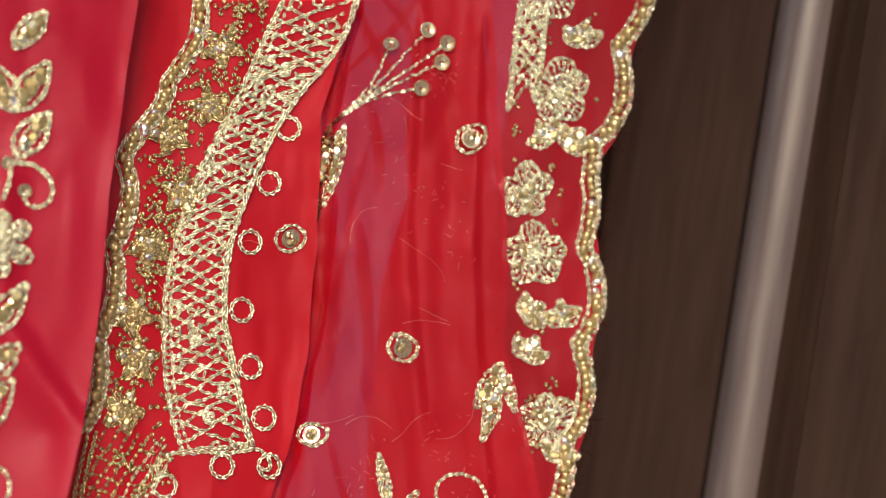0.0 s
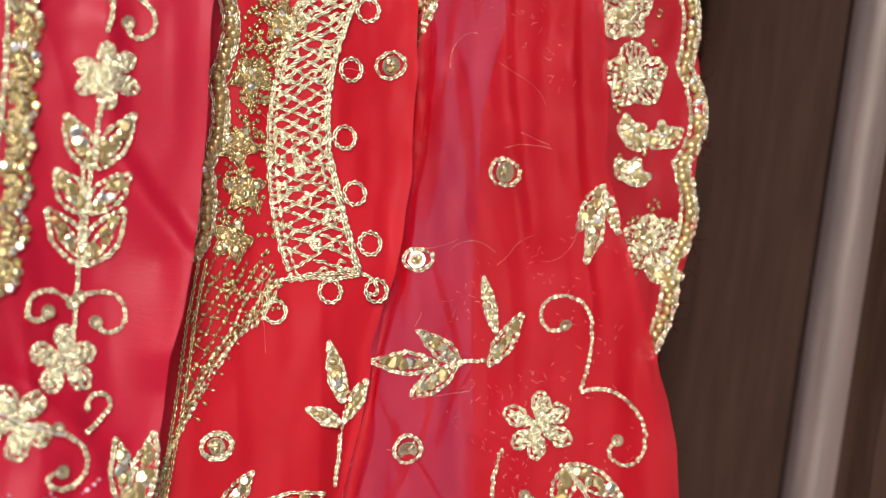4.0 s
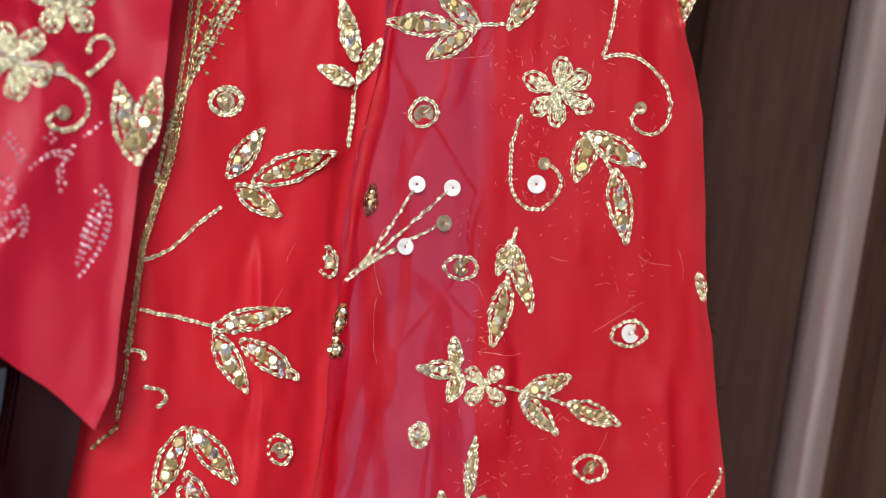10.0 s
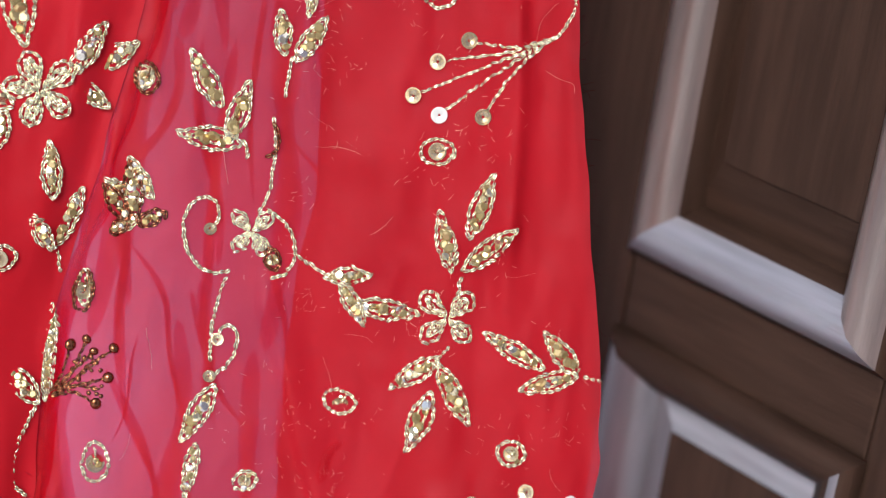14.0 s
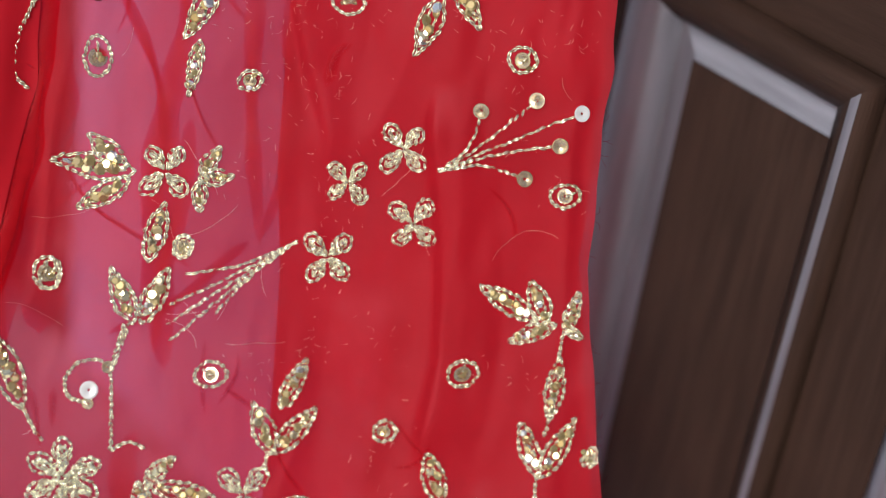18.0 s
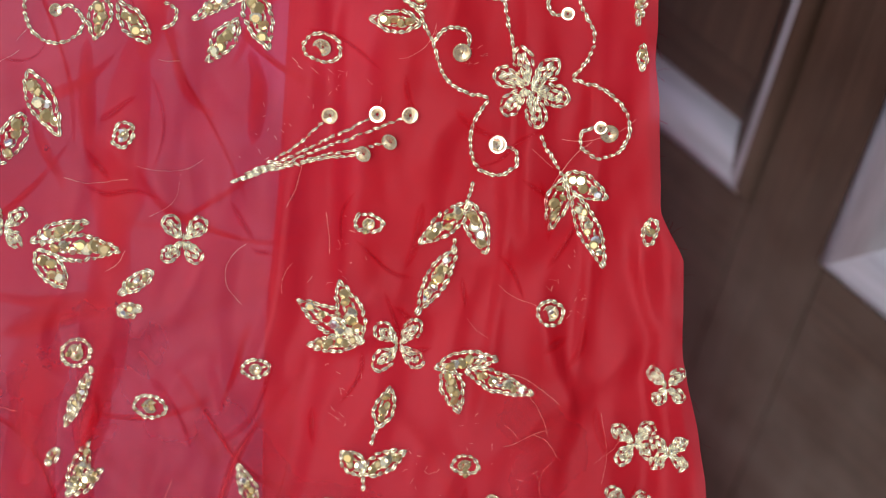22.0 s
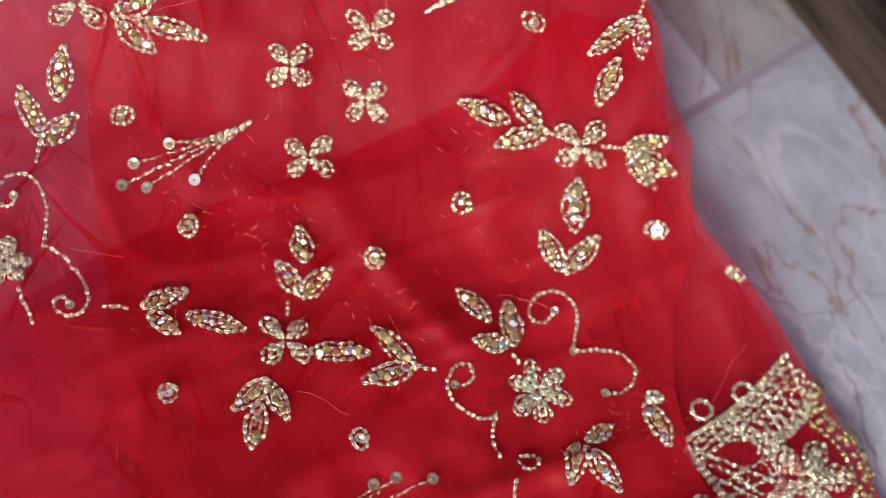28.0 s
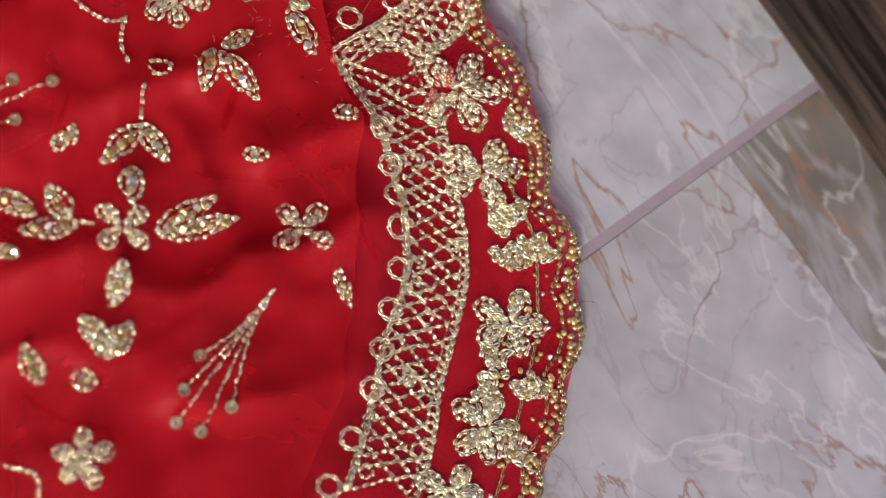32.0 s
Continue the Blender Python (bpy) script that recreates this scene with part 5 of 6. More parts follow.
leaf(-236,-12972,-66,-13095,100)
leaf(-139,-12951,143,-12972,80)
leaf(-435,-13387,-449,-13142,94)
leaf(-480,-13576,-605,-13369,84)
leaf(-450,-13611,-343,-13450,94)
curl(-474,-13616,-469,-13725)
curl(-533,-13909,-514,-13945,-558,-13977,-601,-13941,-604,-13852,-519,-13772,-470,-13796,-401,-13885,-378,-14015,-379,-14110)
curl(-267,-14086,-172,-14114,-69,-14210,-28,-14303,-63,-14380,-160,-14384,-183,-14326,-141,-14290,-109,-14334)
flower(-412,-14185,122,6,20)
curl(-664,-14157,-648,-14118,-702,-14083,-765,-14137,-785,-14200,-742,-14263,-620,-14330,-536,-14328)
curl(-923,-14251,-785,-14200)
curl(-536,-14328,-483,-14505)
curl(-334,-14299,-234,-14450)
curl(22,-14313,130,-14296)
ring(-950,-13199,44,68)
ring(-156,-13414,57,57)
ring(1512,-12587,59,52)
ring(1321,-13472,46,64)
ring(200,-13876,50,62)
ring(2176,-13387,58,52)
spray(2,386,-13316,59,-13498,-72,-13629,-104,-13745,1,-13730,190,-13647)
flower(502,-13017,122,4,102)
flower(823,-12782,123,4,103)
flower(847,-13112,123,4,103)
flower(649,-13421,127,4,103)
leaf(1452,-13034,1239,-13001,88)
leaf(1595,-13029,1457,-12897,83)
leaf(1624,-13049,1419,-13164,88)
curl(1623,-13044,1704,-13058)
flower(1792,-13070,140,4,103)
curl(1872,-13046,1975,-13035)
leaf(1988,-13032,2160,-12951,73)
leaf(2017,-13053,2224,-13113,89)
leaf(2007,-13069,2144,-13199,73)
leaf(1814,-13466,1798,-13221,109)
curl(1973,-12374,1961,-12457)
leaf(1951,-12473,1760,-12665,72)
leaf(1978,-12480,1994,-12652,67)
leaf(1891,-12662,1833,-12879,78)
leaf(-906,-13836,-1023,-13682,68)
leaf(-777,-13945,-827,-13722,87)
leaf(-794,-13990,-953,-13916,87)
curl(-770,-13985,-653,-14095)
leaf(1878,-13690,1778,-13528,82)
leaf(1915,-13693,2028,-13499,82)
curl(1887,-13486,1890,-13548)
leaf(806,-14059,695,-13938,78)
leaf(830,-14065,932,-13913,78)
leaf(805,-13909,763,-13758,91)
curl(778,-14103,779,-14178)
flower(789,-14288,141,4,104)
leaf(195,-14266,355,-14151,75)
leaf(222,-14297,355,-14361,75)
leaf(385,-14267,623,-14273,80)
leaf(914,-14305,1141,-14272,87)
leaf(1329,-14275,1133,-14149,84)
leaf(1331,-14287,1126,-14401,84)
curl(1342,-14284,1437,-14285)
leaf(737,-14487,625,-14632,77)
leaf(748,-14485,859,-14630,77)
leaf(733,-14600,724,-14787,86)
curl(1515,-14328,1595,-14307,1583,-14235,1510,-14228,1472,-14313,1515,-14403,1617,-14448,1698,-14432,1727,-14387)
leaf(1605,-14002,1467,-13887,85)
leaf(1705,-14102,1554,-14129,76)
leaf(1738,-14081,1683,-13893,91)
curl(1734,-14132,1788,-14169)
flower(1882,-14252,149,6,114)
curl(1888,-13890,1853,-13975,1776,-13945,1785,-13854,1871,-13788,1961,-13820,2003,-13923,1998,-14039)
curl(2000,-14051,2152,-14011,2266,-14032,2292,-14115,2243,-14192,2170,-14198)
curl(1718,-14402,1710,-14505,1760,-14593)
curl(1839,-14561,1919,-14528,1940,-14586,1874,-14627,1841,-14573)
leaf(2122,-14426,2218,-14338,63)
leaf(2078,-14463,2070,-14642,82)
leaf(2118,-14478,2294,-14617,87)
curl(1831,-14663,1854,-14808)
leaf(1848,-14847,1732,-15018,81)
leaf(1870,-14829,1982,-14959,81)
leaf(1852,-15020,1870,-15163,90)
ring(1095,-13841,51,58)
ring(350,-14622,49,49)
ring(1160,-14650,51,58)
ring(1559,-14971,37,47)
ring(2644,-14594,60,45)
ring(2312,-14860,54,39)
spray(1,1019,-15082,1252,-14818,1338,-14772,1487,-14748,1377,-14935)
flower(802,-15097,112,4,103)
flower(517,-15289,104,4,103)
flower(862,-15347,111,4,103)
leaf(2358,-14213,2484,-14373,89)
leaf(2414,-14173,2338,-14167,54)
leaf(2611,-13520,2692,-13549,44)
leaf(1509,-15271,1324,-15217,84)
leaf(1642,-15266,1546,-15145,84)
leaf(1669,-15296,1478,-15360,85)
curl(1689,-15280,1756,-15278)
flower(1852,-15264,131,4,102)
leaf(2001,-15238,2195,-15063,82)
leaf(2027,-15256,2298,-15125,78)
flower(2561,-15105,143,4,102)
ring(1450,-15459,44,39)
ring(1593,-14938,40,45)
leaf(1875,-15537,1878,-15406,81)
leaf(1861,-15737,1758,-15653,80)
leaf(1883,-15733,1939,-15653,67)
spray(2,2487,-15374,2234,-15715,2191,-15864,2194,-15980,2296,-15995,2395,-15883)
leaf(1888,-15785,1778,-15657,70)
leaf(1907,-15769,1954,-15632,78)
curl(1857,-15606,1871,-15556)
leaf(1873,-15568,1882,-15425,79)
ring(1818,-15890,52,52)
flower(1869,-16175,125,5,100)
leaf(2735,-15245,2817,-15375,47)
curl(1582,-16251,1732,-16254,1740,-16352)
leaf(1651,-15923,1566,-15804,76)


# ---- work of the folds behind, laid in front, its dimness put into the colour ----
on_layer(dupatta, 0.0005, DIMMED_GOLD)
ring(-1389, -4470, 70, 90)
leaf(-1463, -5181, -1585, -5010, 80)
leaf(-1430, -5160, -1460, -4890, 90)
leaf(-1400, -5200, -1262, -5145, 70)
leaf(-1463, -5190, -1540, -5260, 60)
ring(-1670, -5563, 62, 105)
curl(-744, -4675, -700, -4740, -715, -4830, -770, -4850)
ring(-717, -5376, 50, 66)
spray(0, -1800, -6090, -1640, -5800, -1500, -5840, -1522, -5990, -1575, -6120, -1590, -5900)
spray(0, -1810, -6060, -1720, -5830, -1600, -5860, -1560, -6050)
for u_, v_ in ((-1640, -5800), (-1500, -5840), (-1522, -5990), (-1575, -6120), (-1720, -5830), (-1600, -5860)):
    seat("bead", DIMMED_MESH, u_ * 1e-4, v_ * 1e-4, 0.0031, dupatta, 0.0, 0.001, 0.2)
for _ in range(16):
    seat("bead", DIMMED_MESH, rng.uniform(-0.172, -0.155), rng.uniform(-0.609, -0.584), 0.0015, dupatta, 0.0, 0.001, 0.2)
leaf(-1110, -2600, -1085, -2450, 60)
leaf(-1290, -3240, -1240, -3090, 62)
ring(-1295, -3327, 48, 62)
leaf(-640, 640, -700, 330, 70)
leaf(-700, 300, -760, 60, 60)
curl(-566, 748, -640, 690, -700, 560, -745, 380, -760, 150)
on_layer(dupatta, 0.0)

# ---- borders ----
def lattice(inner, outer, owner, off, mat, cells, name="lattice", bold=1.0):
    """Crossing chain-stitch lines between two edges."""
    a, b = (resample(rounded(lie(np.array(k, float).reshape(-1, 2) * 1e-4)), 0.0005) for k in (inner, outer))

    def at(q, s):
        return q[int(np.clip(s, 0, 1) * (len(q) - 1))]

    th = Thread(off)
    th.line(a, width=1.25 * bold, lift=0.0006)
    th.line(a + 0.0012, width=1.1 * bold, lift=0.001)
    th.line(b, width=1.0 * bold)
    for i in range(-2, cells + 2):
        for lean in (1, -1):
            p, q = at(a, i / cells), at(b, (i + 2.4 * lean) / cells)
            if 0 <= i + 2.4 * lean <= cells and 0 <= i <= cells:
                th.line(rounded([p, p * 0.6 + q * 0.4 + rng.normal(0, 0.0012 if bold == 1.0 else 0.0008, 2), p * 0.3 + q * 0.7 + rng.normal(0, 0.0012 if bold == 1.0 else 0.0008, 2), q]), width=0.86 * bold)
    for k in (0.88, 0.97):
        th.line([at(a, s) * (1 - k) + at(b, s) * k for s in np.linspace(0, 1, 40)], width=0.7, fill=0.95)
    for i in range(int(cells * (1.8 if bold == 1.0 else 0.7))):
        s = rng.rand()
        k = 0.2 + 0.6 * (i % 3) / 2
        c = at(a, s) * (1 - k) + at(b, s) * k
        t = np.linspace(0, 5.4, 9) + rng.uniform(0, 6)
        th.line(c + np.stack([np.cos(t), np.sin(t)], 1) * 0.0032, width=0.7 * bold, lift=0.0006)
    return th.part(name, owner, mat)


def loops(flat, r, owner, off, mat):
    for p in lie(np.array(flat, float).reshape(-1, 2) * 1e-4):
        t = np.linspace(0, 6.6, 14)
        Thread(off).chain(p + np.stack([np.cos(t), np.sin(t)], 1) * r, width=1.0).part("loop", owner, mat)


def edging(line, owner, off, mat, bump, reach, name="scalloped_edging"):
    """Two chain rows with a row of beads between them, in scallops."""
    p = resample(rounded(np.asarray(line, float), 2), 0.0012)
    d = np.gradient(p, axis=0)
    side = np.stack([d[:, 1], -d[:, 0]], 1) / np.hypot(d[:, 0], d[:, 1])[:, None]
    s = np.arange(len(p)) * 0.0012
    wave = np.abs(np.sin(s * math.pi / reach)) ** 0.7 * bump
    out = p + side * (wave - bump * 0.5)[:, None]
    th = Thread(off)
    th.line(out, width=1.0)
    th.line(out - side * 0.0085, width=1.0)
    th.line(out - side * 0.0015 + rng.normal(0, 0.0006, out.shape), width=0.8, lift=0.0012)
    ob = th.part(name, owner, mat)
    tail = np.mean(p[:, 1]) < -1.28
    beads = resample(out - side * 0.0043, 0.0027 if tail else 0.0039)
    for q in beads:
        q = q + rng.normal(0, 0.0012 if tail else 0.0006, 2)
        seat("bead", SILVER_MESH if rng.rand() < 0.1 else BEAD_MESH, q[0], q[1], (0.0023 if tail else 0.0034) * rng.uniform(0.85, 1.15), ob, off, 0.0013, 0.4)
    return ob


FLAP = 0.010
lattice((-524, 1388, -606, 1104, -911, 758, -1093, 346, -1231, -32, -1245, -374, -1197, -621, -1088, -1080), (-931, 1398, -1164, 855, -1406, 377, -1526, -33, -1570, -345, -1551, -807, -1457, -1111), dupatta, FLAP, GOLD, 36)
loops((-877, 669, -983, 362, -1090, 32, -1136, -343, -1088, -652, -1010, -928, -979, -1187, -1242, -1187, -1547, -1292), 0.0062, dupatta, FLAP, GOLD)
on_layer(dupatta, FLAP)
curl(-1088, -1080, -1200, -1090, -1330, -1085, -1457, -1111)
curl(-1075, -1100, -1200, -1120, -1330, -1110, -1470, -1125)
for k in range(3):
    s = k * 0.0034
    Thread(FLAP).line(rounded([(-0.1500 - s, -0.111), (-0.1620 - s, -0.1346), (-0.1780 - s * 0.9, -0.1435), (-0.1935 - s * 0.7, -0.1645), (-0.2032 - s * 0.5, -0.1854), (-0.2172 - s * 0.1, -0.2090), (-0.226, -0.245)]), width=0.8, fill=1.1).part("tassel_line", dupatta, GOLD if k == 0 else GOLD_DARK)
for k in range(8):
    top, line = np.array([-0.153 - 0.0052 * k, -0.106 + 0.0016 * k]), []
    for i in range(14):
        q = top + np.array([-0.0040, -0.0062]) * i + rng.normal(0, 0.0006, 2)
        if q[0] < flap_left(q[1]) + 0.004:
            break
        line.append(q)
    if len(line) > 2:
        Thread(FLAP).line(line, stitch=0.0038, width=0.74, fill=0.95).part("tassel_line", dupatta, GOLD_DARK if k > 1 else GOLD)
for k in range(9):
    q = np.array([-0.160 - 0.0046 * k, -0.122 - 0.0082 * k])
    e = np.array([flap_left(q[1] + 0.008) + 0.005, q[1] + 0.010])
    if e[0] < q[0] - 0.008:
        Thread(FLAP).line([q, (q + e) / 2 + rng.normal(0, 0.001, 2), e], stitch=0.0042, width=0.62, fill=0.8).part("tassel_line", dupatta, GOLD_DARK)
Thread(FLAP).line([(v_, u_) for v_, u_ in ((flap_left(k) + 0.004, k) for k in np.linspace(-0.38, -0.20, 20))]).part("hem_stitching", dupatta, GOLD_DARK)
on_layer(dupatta, FLAP, GOLD_DARK)
for u_, v_, a_ in ((-1265, 1128, 60), (-1319, 791, 100), (-1533, 631, 40), (-1467, 297, 80), (-1650, -3, 120), (-1739, -377, 60), (-1706, -624, 90), (-1779, -899, 70)):
    for k in range(5):
        a = radians(a_ + 72 * k)
        leaf(u_, v_, u_ + 120 * math.cos(a), v_ + 120 * math.sin(a), 70)
edging([(flap_left(k) + 0.006, k) for k in np.linspace(-0.10, 0.22, 30)], dupatta, FLAP, GOLD, 0.006, 0.05)

BACK = -0.012
on_layer(dupatta, BACK)
for u_, v_, r_ in ((649, 858, 190), (476, 322, 150), (510, -20, 190), (594, -930, 170), (560, 1450, 190)):
    fan_flower(u_, v_, r_, 20)
for u_, v_, a_ in ((746, 1115, 80), (464, -362, 30), (680, -402, 100), (470, -588, 60), (640, -1150, 70), (700, 560, 50), (600, 600, 130)):
    for k in (0, 1, 2):
        a = radians(a_ + 55 * (k - 1))
        leaf(u_, v_, u_ + 130 * math.cos(a), v_ + 130 * math.sin(a), 80)
edging([(edge_back(k) - 0.001, k) for k in np.linspace(-0.16, 0.25, 40)], dupatta, BACK, GOLD, 0.008, 0.055)
lattice((360, 760, 380, 1000, 400, 1250, 420, 1500), (520, 800, 545, 1050, 560, 1280, 580, 1500), dupatta, BACK, GOLD, 8)

on_layer(dupatta, 0.0)
lattice((2555, -14334, 2726, -14508, 2887, -14739, 2987, -14963, 3041, -15200, 2996, -15360, 2971, -15563, 2962, -15859, 2910, -16110), (2919, -14259, 3051, -14447, 3142, -14674, 3246, -14900, 3302, -15140, 3274, -15399, 3245, -15656, 3264, -15901, 3200, -16150), dupatta, 0.0, GOLD, 27, bold=1.12)
lattice((2557, -14312, 2714, -14161, 2854, -13975, 2939, -13829), (2919, -14300, 2990, -14210, 3082, -14093, 3097, -13963), dupatta, 0.0, GOLD, 10, bold=1.12)
loops((2591, -14180, 2760, -14060, 2795, -14620, 2869, -14752, 2909, -14878, 2945, -15007, 2986, -15171, 2978, -15346, 2965, -15520, 2950, -15691, 2900, -15906, 2835, -16112), 0.0046, dupatta, 0.009, GOLD)
for k in (0.12, 0.24, 0.36):
    Thread(0.0).line(lie([(0.2555 + 0.0400 * t + 0.018 * k, -1.4330 + 0.0500 * t - 0.022 * k) for t in np.linspace(0, 1, 12)]), width=1.0, lift=0.0008).part("collar_line", dupatta, GOLD)
on_layer(dupatta, 0.0, GOLD, 1.4)
for u_, v_, r_ in ((3110, -14350, 185), (3272, -14668, 165), (3500, -15280, 170), (3460, -15745, 165), (3360, -16045, 150)):
    flower(u_, v_, r_, 5, 10)
for u_, v_, a_ in ((3557, -14976, 80), (3432, -15473, 40), (3640, -15570, 100), (3350, -14849, 20), (3370, -14472, 60), (3459, -15037, 90), (3441, -14852, 140), (3478, -15590, 200), (3600, -15843, 70)):
    for k in (0, 1, 2):
        a = radians(a_ + 60 * (k - 1))
        leaf(u_, v_, u_ + 105 * math.cos(a), v_ + 105 * math.sin(a), 65)
edging([(edge_right(k) - 0.001, k) for k in np.linspace(-1.68, -1.395, 36)], dupatta, 0.0, GOLD_DARK, 0.006, 0.042)
cluster = part("bead_trim", Thread(0.0).chain([(edge_right(k) - 0.018, k) for k in np.linspace(-1.66, -1.46, 24)], width=0.8).mesh("bead_trim", GOLD_DARK), dupatta)
for _ in range(95):
    v_ = rng.uniform(-1.68, -1.45)
    u_ = edge_right(v_) - 0.006 - 0.026 * rng.rand() ** 1.3
    seat("bead", SILVER_MESH if rng.rand() < 0.12 else BEAD_MESH, u_, v_, 0.0019 * rng.uniform(0.7, 1.2), cluster, 0.0, 0.0016, 0.5)

on_layer(dupatta, FLAP)
curl(-1088, -1080, -1010, -1105, -965, -1165, -985, -1220, -1030, -1195)
curl(-1457, -1111, -1540, -1130, -1600, -1190, -1590, -1250, -1545, -1235)
on_layer(dupatta, 0.0)

# ---- dense antique gold filling beside the scalloped edges ----
def filling(left, right, v0, v1, count, owner, off, mat, lengths=(0.007, 0.015)):
    th = Thread(off)
    for _ in range(count):
        v = rng.uniform(v0, v1)
        l, r = left(v), right(v)
        u = rng.uniform(l, r)
        a, long = rng.uniform(0, 6.28), rng.uniform(*lengths)
        th.line(rounded([(u, v), (u + math.cos(a) * long * 0.6, v + math.sin(a) * long * 0.6), (u + math.cos(a + 0.8) * long, v + math.sin(a + 0.8) * long)]), width=1.05, fill=0.78)
    return tagged(th.part("dense_filling", owner, mat), kind="stuff")


# ---- embroidery of the tunic ----
on_layer(kameez, 0.045, GOLD, 1.12)
leaf(-2431,1118,-2287,1322,120)
leaf(-2422,755,-2263,1019,150)
leaf(-2452,754,-2577,1016,150)
leaf(-2417,497,-2256,724,150)
curl(-2476,433,-2326,434,-2219,309,-2262,183,-2383,197,-2384,276)
flower(-2508,-12,189,6,90)
leaf(-2594,-488,-2724,-227,127)
leaf(-2549,-488,-2360,-230,128)
leaf(-2645,-729,-2775,-516,139)
leaf(-2584,-730,-2398,-551,139)
leaf(-2634,-998,-2824,-726,150)
leaf(-2604,-999,-2418,-732,150)
curl(-2452,412,-2502,222)
curl(-2542,-182,-2595,-518,-2634,-998)
curl(-2626,-473,-2658,-1044,-2698,-1458)
curl(-2693,-1222,-2812,-1132,-2935,-1190,-2952,-1293,-2877,-1323,-2830,-1265)
curl(-2661,-1193,-2507,-1150,-2401,-1255,-2435,-1373,-2528,-1387,-2573,-1327)
flower(-2744,-1516,188,5,90)
flower(-3004,-1831,197,5,120)
leaf(-3828,-1666,-3672,-1513,112)
leaf(-3842,-1722,-3672,-1840,112)
leaf(-3587,-1644,-3471,-1489,115)
leaf(-3587,-1729,-3501,-1860,115)
leaf(-3414,-1648,-3223,-1522,122)
leaf(-3385,-1735,-3255,-1881,128)
curl(-4118,-1741,-3953,-1747,-3786,-1681,-3385,-1649,-3151,-1769)
curl(-2644,-1897,-2490,-1784,-2519,-1681,-2626,-1708,-2627,-1781)
curl(-2794,-1865,-2644,-1955,-2631,-2100,-2737,-2183,-2841,-2151,-2856,-2094,-2766,-2082)
leaf(-2390,-2309,-2477,-1930,140)
leaf(-2374,-2280,-2271,-1904,122)
leaf(-3518,-742,-3638,-919,175)
leaf(-3458,-653,-3338,-533,176)
leaf(-3777,-712,-3865,-888,143)
leaf(-3405,-920,-3520,-801,147)
on_layer(kameez, 0.0445, RED_BACK, 0.7)
dots(-3392,-2221,-3371,-2319,-3342,-2460)
dots(-3304,-2544,-3234,-2490,-3277,-2433)
dots(-3178,-2450,-3121,-2381,-3049,-2410,-3020,-2495,-3063,-2522)
dots(-3261,-2573,-3177,-2534)
dots(-3148,-2576,-3062,-2593,-2990,-2580)
dots(-3274,-2684,-3231,-2741,-3145,-2758,-3075,-2718,-2990,-2637)
dots(-3285,-2850,-3256,-2906,-3200,-2867)
dots(-2934,-2356,-2832,-2272,-2715,-2302)
dots(-2788,-2372,-2715,-2245)
dots(-2656,-2203,-2566,-2132)
dots(-2597,-2447,-2538,-2504,-2567,-2589,-2655,-2673,-2683,-2842)
dots(-2552,-2504,-2523,-2590,-2566,-2760,-2682,-2898)
dots(-3230,-2783,-3242,-2865)
dots(-3462,-2178,-3420,-2221)
dots(-3300,-2249,-3240,-2300,-3182,-2367,-3205,-2450)
dots(-3211,-2533,-3240,-2600,-3268,-2667,-3300,-2640)
dots(-3102,-2508,-3120,-2580,-3090,-2660,-3020,-2690)
dots(-3180,-2680,-3120,-2640,-3060,-2610)
dots(-2985,-2542,-2950,-2600,-2970,-2690)
dots(-2770,-2329,-2790,-2400,-2760,-2470)
dots(-2563,-2565,-2590,-2640,-2621,-2732,-2650,-2780)
dots(-2600,-2540,-2630,-2610,-2660,-2700)
dots(-3646,-2231,-3620,-2330,-3560,-2420)
dots(-3475,-2569,-3440,-2500,-3400,-2440)
dots(-3064,-2184,-3007,-2242,-2963,-2327)
dots(-2861,-2187,-2803,-2230)
on_layer(kameez, 0.045, GOLD, 1.12)


def scallop(u, v, facing):
    """A half-round fan of stitches with glittering discs along its rim."""
    th, r = Thread(0.045), 0.0118
    c = np.array([u, v])
    path = []
    for k in range(11):
        a = radians(facing - 100 + 20 * k)
        d = np.array([math.cos(a), math.sin(a)])
        path += [c + d * 0.0012, c + d * r * rng.uniform(0.82, 0.95)]
    t = np.radians(np.linspace(facing + 105, facing - 105, 16))
    th.line(np.vstack([path, c + np.stack([np.cos(t), np.sin(t)], 1) * r]), stitch=0.0036, width=1.1)
    ob = th.part("scallop", kameez, GOLD_DARK)
    for k in range(9):
        a = radians(facing - 96 + 24 * k)
        seat("cut_sequin", CUTS[int(rng.choice(3, p=(0.35, 0.35, 0.3)))], u + math.cos(a) * r * 1.02, v + math.sin(a) * r * 1.02, 0.0027, ob, 0.045, 0.0022, 0.4)


for u_, v_, a_ in ((-0.4080, -0.1290, -90), (-0.3870, -0.1265, -90), (-0.3660, -0.1245, -90), (-0.3450, -0.1230, -90), (-0.3225, -0.1190, -75), (-0.3110, -0.1040, -30), (-0.3060, -0.0830, 0), (-0.3040, -0.0610, 0), (-0.3020, -0.0390, 0), (-0.3000, -0.0170, 0), (-0.2985, 0.0050, 0), (-0.2970, 0.0270, 0), (-0.2960, 0.0490, 0), (-0.2950, 0.0710, 0), (-0.2945, 0.0930, 0), (-0.2940, 0.1150, 0)):
    scallop(u_, v_, a_)
for k in range(3):
    o = 0.011 + 0.008 * k
    Thread(0.045).line([(-0.43, -0.136 + o), (-0.3055 - o, -0.1218 + o), (-0.292 - o, 0.0), (-0.287 - o, 0.12)], width=1.3).part("border_line", kameez, GOLD)

filling(lambda v: -0.43, lambda v: -0.318, -0.112, 0.13, 130, kameez, 0.045, GOLD_DARK)
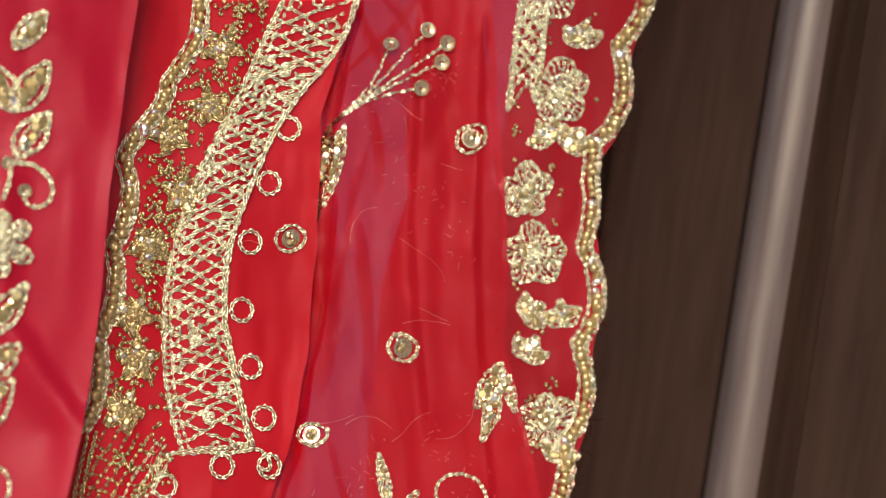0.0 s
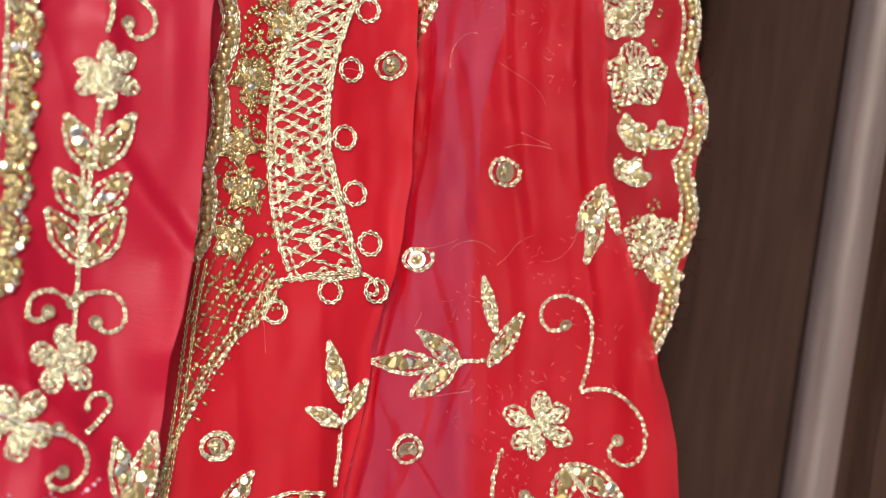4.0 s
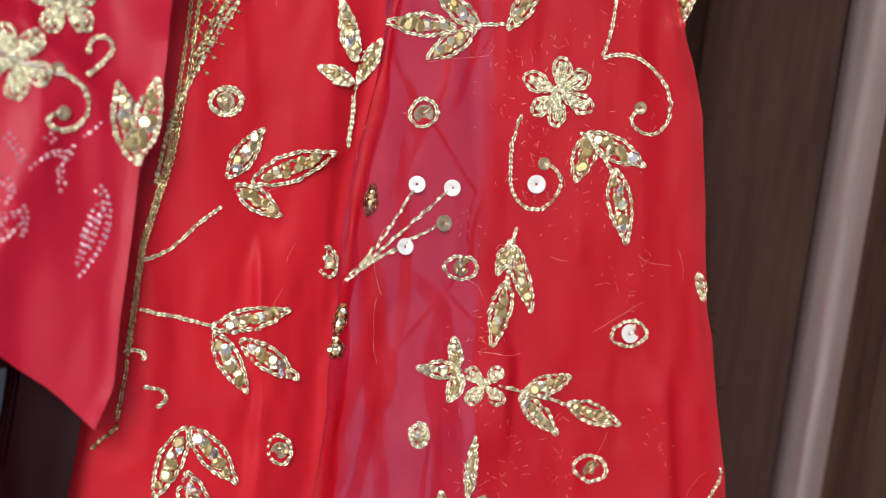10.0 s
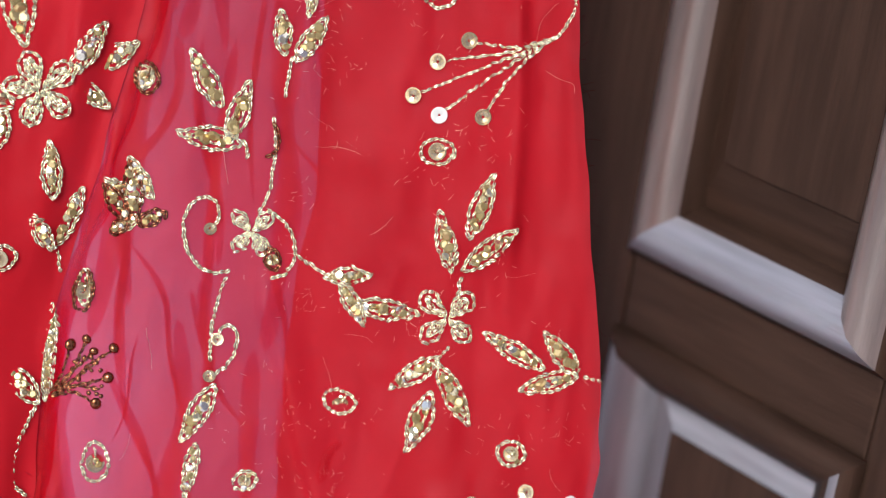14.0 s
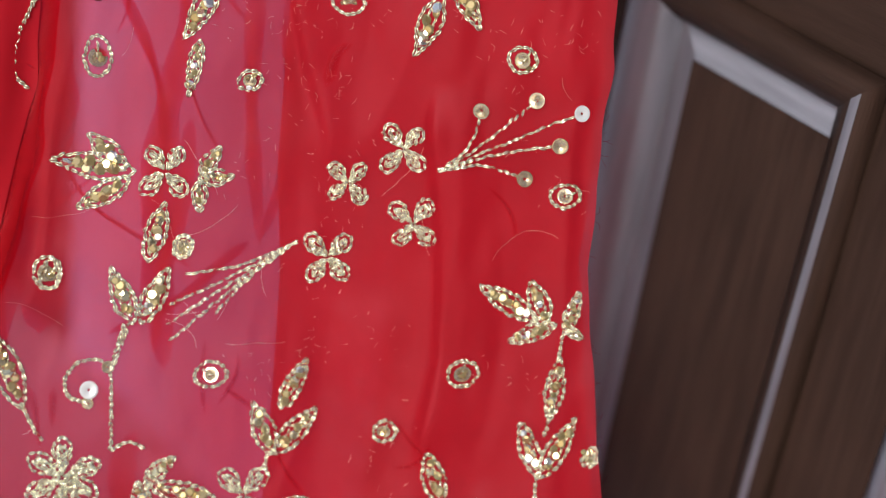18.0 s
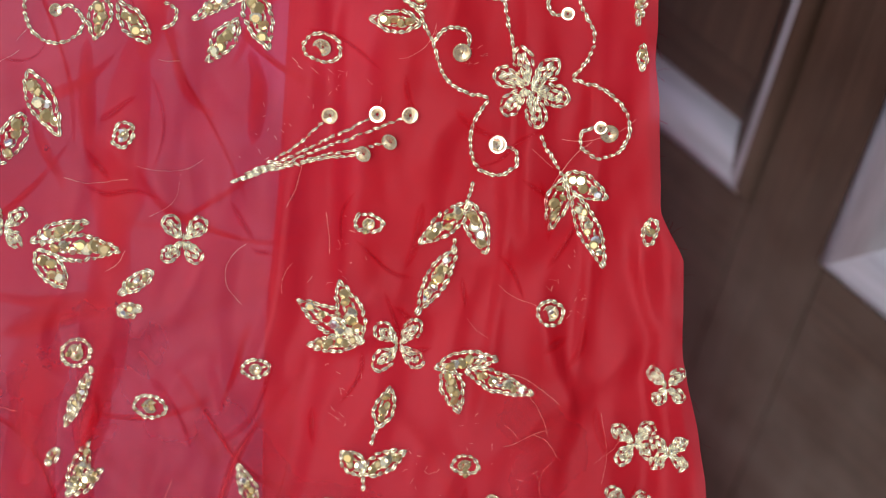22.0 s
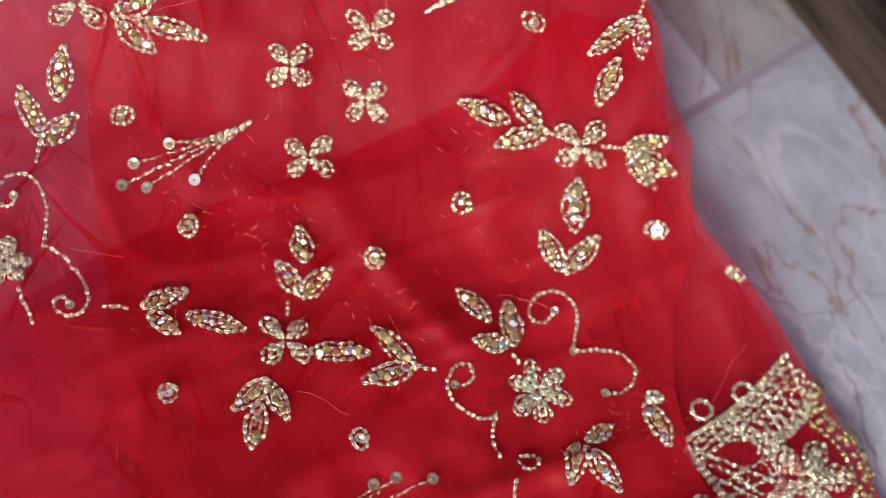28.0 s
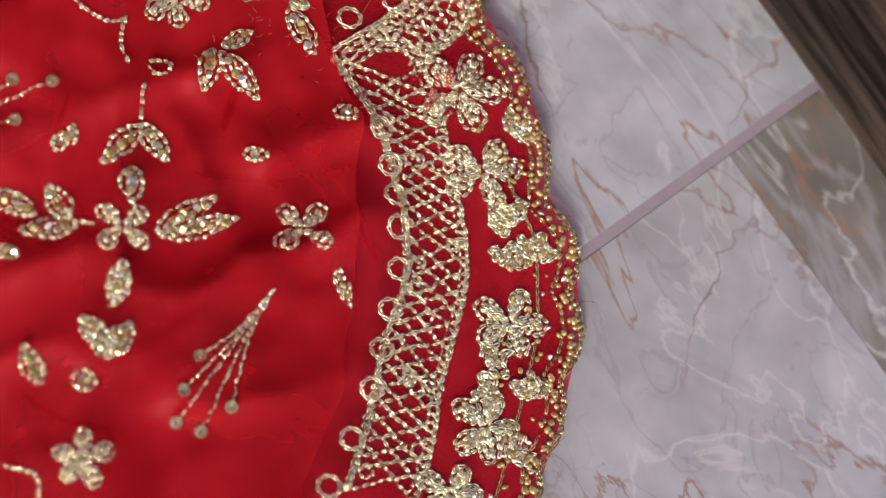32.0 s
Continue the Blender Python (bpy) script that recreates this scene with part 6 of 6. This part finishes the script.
on_layer(kameez, 0.045, GOLD_DARK, 1.12)
for u_, v_, r_ in ((-3592, -751, 150), (-3300, -338, 160), (-3417, -640, 120), (-3560, -250, 150), (-3400, 150, 160), (-3800, -500, 160), (-3640, 420, 160)):
    flower(u_, v_, r_, 5, 30)
panel = part("bead_panel", Thread(0.045).chain([(-0.42, -0.105), (-0.325, -0.10)], width=1.0).mesh("bead_panel", GOLD), kameez)
for k in range(58):
    q = np.array([-0.43 + 0.0042 * k, -0.1170 + 0.00012 * k]) if k < 26 else np.array([-0.3210 + 0.0004 * (k - 26), -0.112 + 0.0072 * (k - 26)])
    seat("cut_sequin", CUTS[int(rng.choice(3, p=(0.2, 0.3, 0.5)))], q[0], q[1], 0.0025, panel, 0.045, 0.002, 0.35)
for _ in range(90):
    seat("cut_sequin", glitter(), rng.uniform(-0.42, -0.315), rng.uniform(-0.108, 0.12), 0.0028 * rng.uniform(0.7, 1.2), panel, 0.045, 0.002, 0.4)

# ---- filaments of metal thread lying loose on the chiffon, and frayed hems ----
def fibres(name, starts, long_range, radius, mat, label, curl_by=30):
    vs, fs = [], []
    for u, v, a in starts:
        long, bend, k = rng.uniform(*long_range), rng.normal(0, curl_by), 12
        p = [(u, v)]
        for i in range(k):
            a += bend * long / k + rng.normal(0, 0.12)
            p.append((p[-1][0] + math.cos(a) * long / k, p[-1][1] + math.sin(a) * long / k))
        p = np.array(p)
        if name == "loose_filament":
            p[:, 0] = np.minimum(p[:, 0], edge_right(p[:, 1]) - 0.004)
        c, n, x, y = on_cloth(p[:, 0], p[:, 1], layer_off(u, v) + 0.0004 + 0.0006 * noise(p[:, 0] * 300, p[:, 1] * 300))
        r = radius * rng.uniform(0.6, 1.4)
        o = len(vs)
        d = np.gradient(c, axis=0)
        s = np.cross(n, d)
        s /= np.linalg.norm(s, axis=1, keepdims=True)
        for i in range(len(p)):
            vs += [(c[i] + s[i] * r).tolist(), (c[i] + n[i] * r).tolist(), (c[i] - s[i] * r).tolist()]
        for i in range(len(p) - 1):
            for q in range(3):
                fs.append((o + 3 * i + q, o + 3 * i + (q + 1) % 3, o + 3 * i + 3 + (q + 1) % 3, o + 3 * i + 3 + q))
    return tagged(part(name, mesh_of(name, vs, fs, mat), LAYER["owner"], label), kind="stuff")


def scatter(count, v0, v1):
    for _ in range(count):
        v = rng.uniform(v0, v1)
        yield rng.uniform(back_left(v) - 0.13, edge_right(v) - 0.012), v, rng.uniform(0, 6.28)


def clusters(count, each):
    """Patches of short thread ends that show through from the work on the back."""
    for _ in range(count):
        v = rng.uniform(-1.45, 0.12)
        u = rng.uniform(back_left(v) - 0.02, edge_right(v) - 0.02)
        lean = rng.uniform(0, 6.28)
        for k in range(each):
            s, t = rng.normal(0, 0.013), rng.normal(0, 0.005)
            yield u + s * math.cos(lean) - t * math.sin(lean), v + s * math.sin(lean) + t * math.cos(lean), rng.uniform(0, 6.28)


on_layer(dupatta, 0.0)
fibres("loose_filament", scatter(120, -1.5, 0.12), (0.008, 0.04), 0.000055, TINSEL, "fine coppery loose filaments")
fibres("loose_filament", clusters(110, 14), (0.001, 0.004), 0.00005, TINSEL, "short coppery thread ends")
fibres("hem_fray", ((edge_right(v) - 0.0005, v, rng.normal(0, 0.9)) for v in rng.uniform(-1.6, 0.15, 240)), (0.002, 0.008), 0.00011, RED_GATHER, "frayed red thread ends", 120)
fibres("hem_fray", ((edge_back(v) - 0.0005, v, rng.normal(0, 0.9)) for v in rng.uniform(-0.15, 0.2, 130)), (0.002, 0.009), 0.00013, RED_GATHER, "frayed red thread ends", 120)
on_layer(kameez, 0.047)
fibres("loose_thread", ((-0.3254, -0.1736, -0.12),), (0.052, 0.053), 0.0006, SEQUIN_WHITE, "pale loose thread end", 3)

lat_outer = edge([(-111, -146), (-81, -155), (-35, -157), (-3, -153), (38, -141), (86, -116), (140, -93), (300, -40)])
filling(lambda v: flap_left(v) + 0.012, lambda v: lat_outer(v) - 0.002, -0.13, 0.16, 230, dupatta, FLAP, GOLD_DARK, (0.006, 0.012))
for k in range(2):
    Thread(FLAP).chain([(flap_left(v) + 0.003 + k * 0.0042 * np.clip((v + 0.34) / 0.16, 0, 1), v) for v in np.linspace(-0.33 + 0.03 * k, -0.10, 26)], width=0.9).part("edge_stitching", dupatta, GOLD_DARK)
filling(lambda v: edge_right(v) + 0.004, lambda v: edge_back(v) - 0.016, -0.11, 0.17, 40, dupatta, BACK, GOLD_DARK, (0.004, 0.009))

# ---- marble tiles, laid in staggered courses square to the door ----
LONG = 0.62


def tile_mesh(y0, y1, stone=MARBLE):
    bm = bevel_box(-TILE / 2 + 0.0034, TILE / 2 - 0.0034, y0 + 0.0002, y1 - 0.0002, -0.02, 0.0, 0.0004)
    me = bpy.data.meshes.new("tile")
    bm.to_mesh(me)
    bm.free()
    me.materials.append(stone)
    return me


TILE_MESH = tile_mesh(-LONG / 2, LONG / 2)
for i in range(-7, 9):
    for j in range(-7, 1):
        y = -0.143 + (0.31 if i % 2 == 0 else 0.0) + (j + 0.5) * LONG
        y0, y1 = max(y - LONG / 2, -4.19), min(y + LONG / 2, 0.011)
        if y1 - y0 < 0.03:
            continue
        whole = y1 - y0 > LONG - 0.001
        ob = part("tile", TILE_MESH if whole else tile_mesh(y0 - y, y1 - y, MARBLE_BROWN if i == 1 else MARBLE), floor)
        ob.location = (FLOOR_X + (i + 0.5) * TILE, y, 0.0)
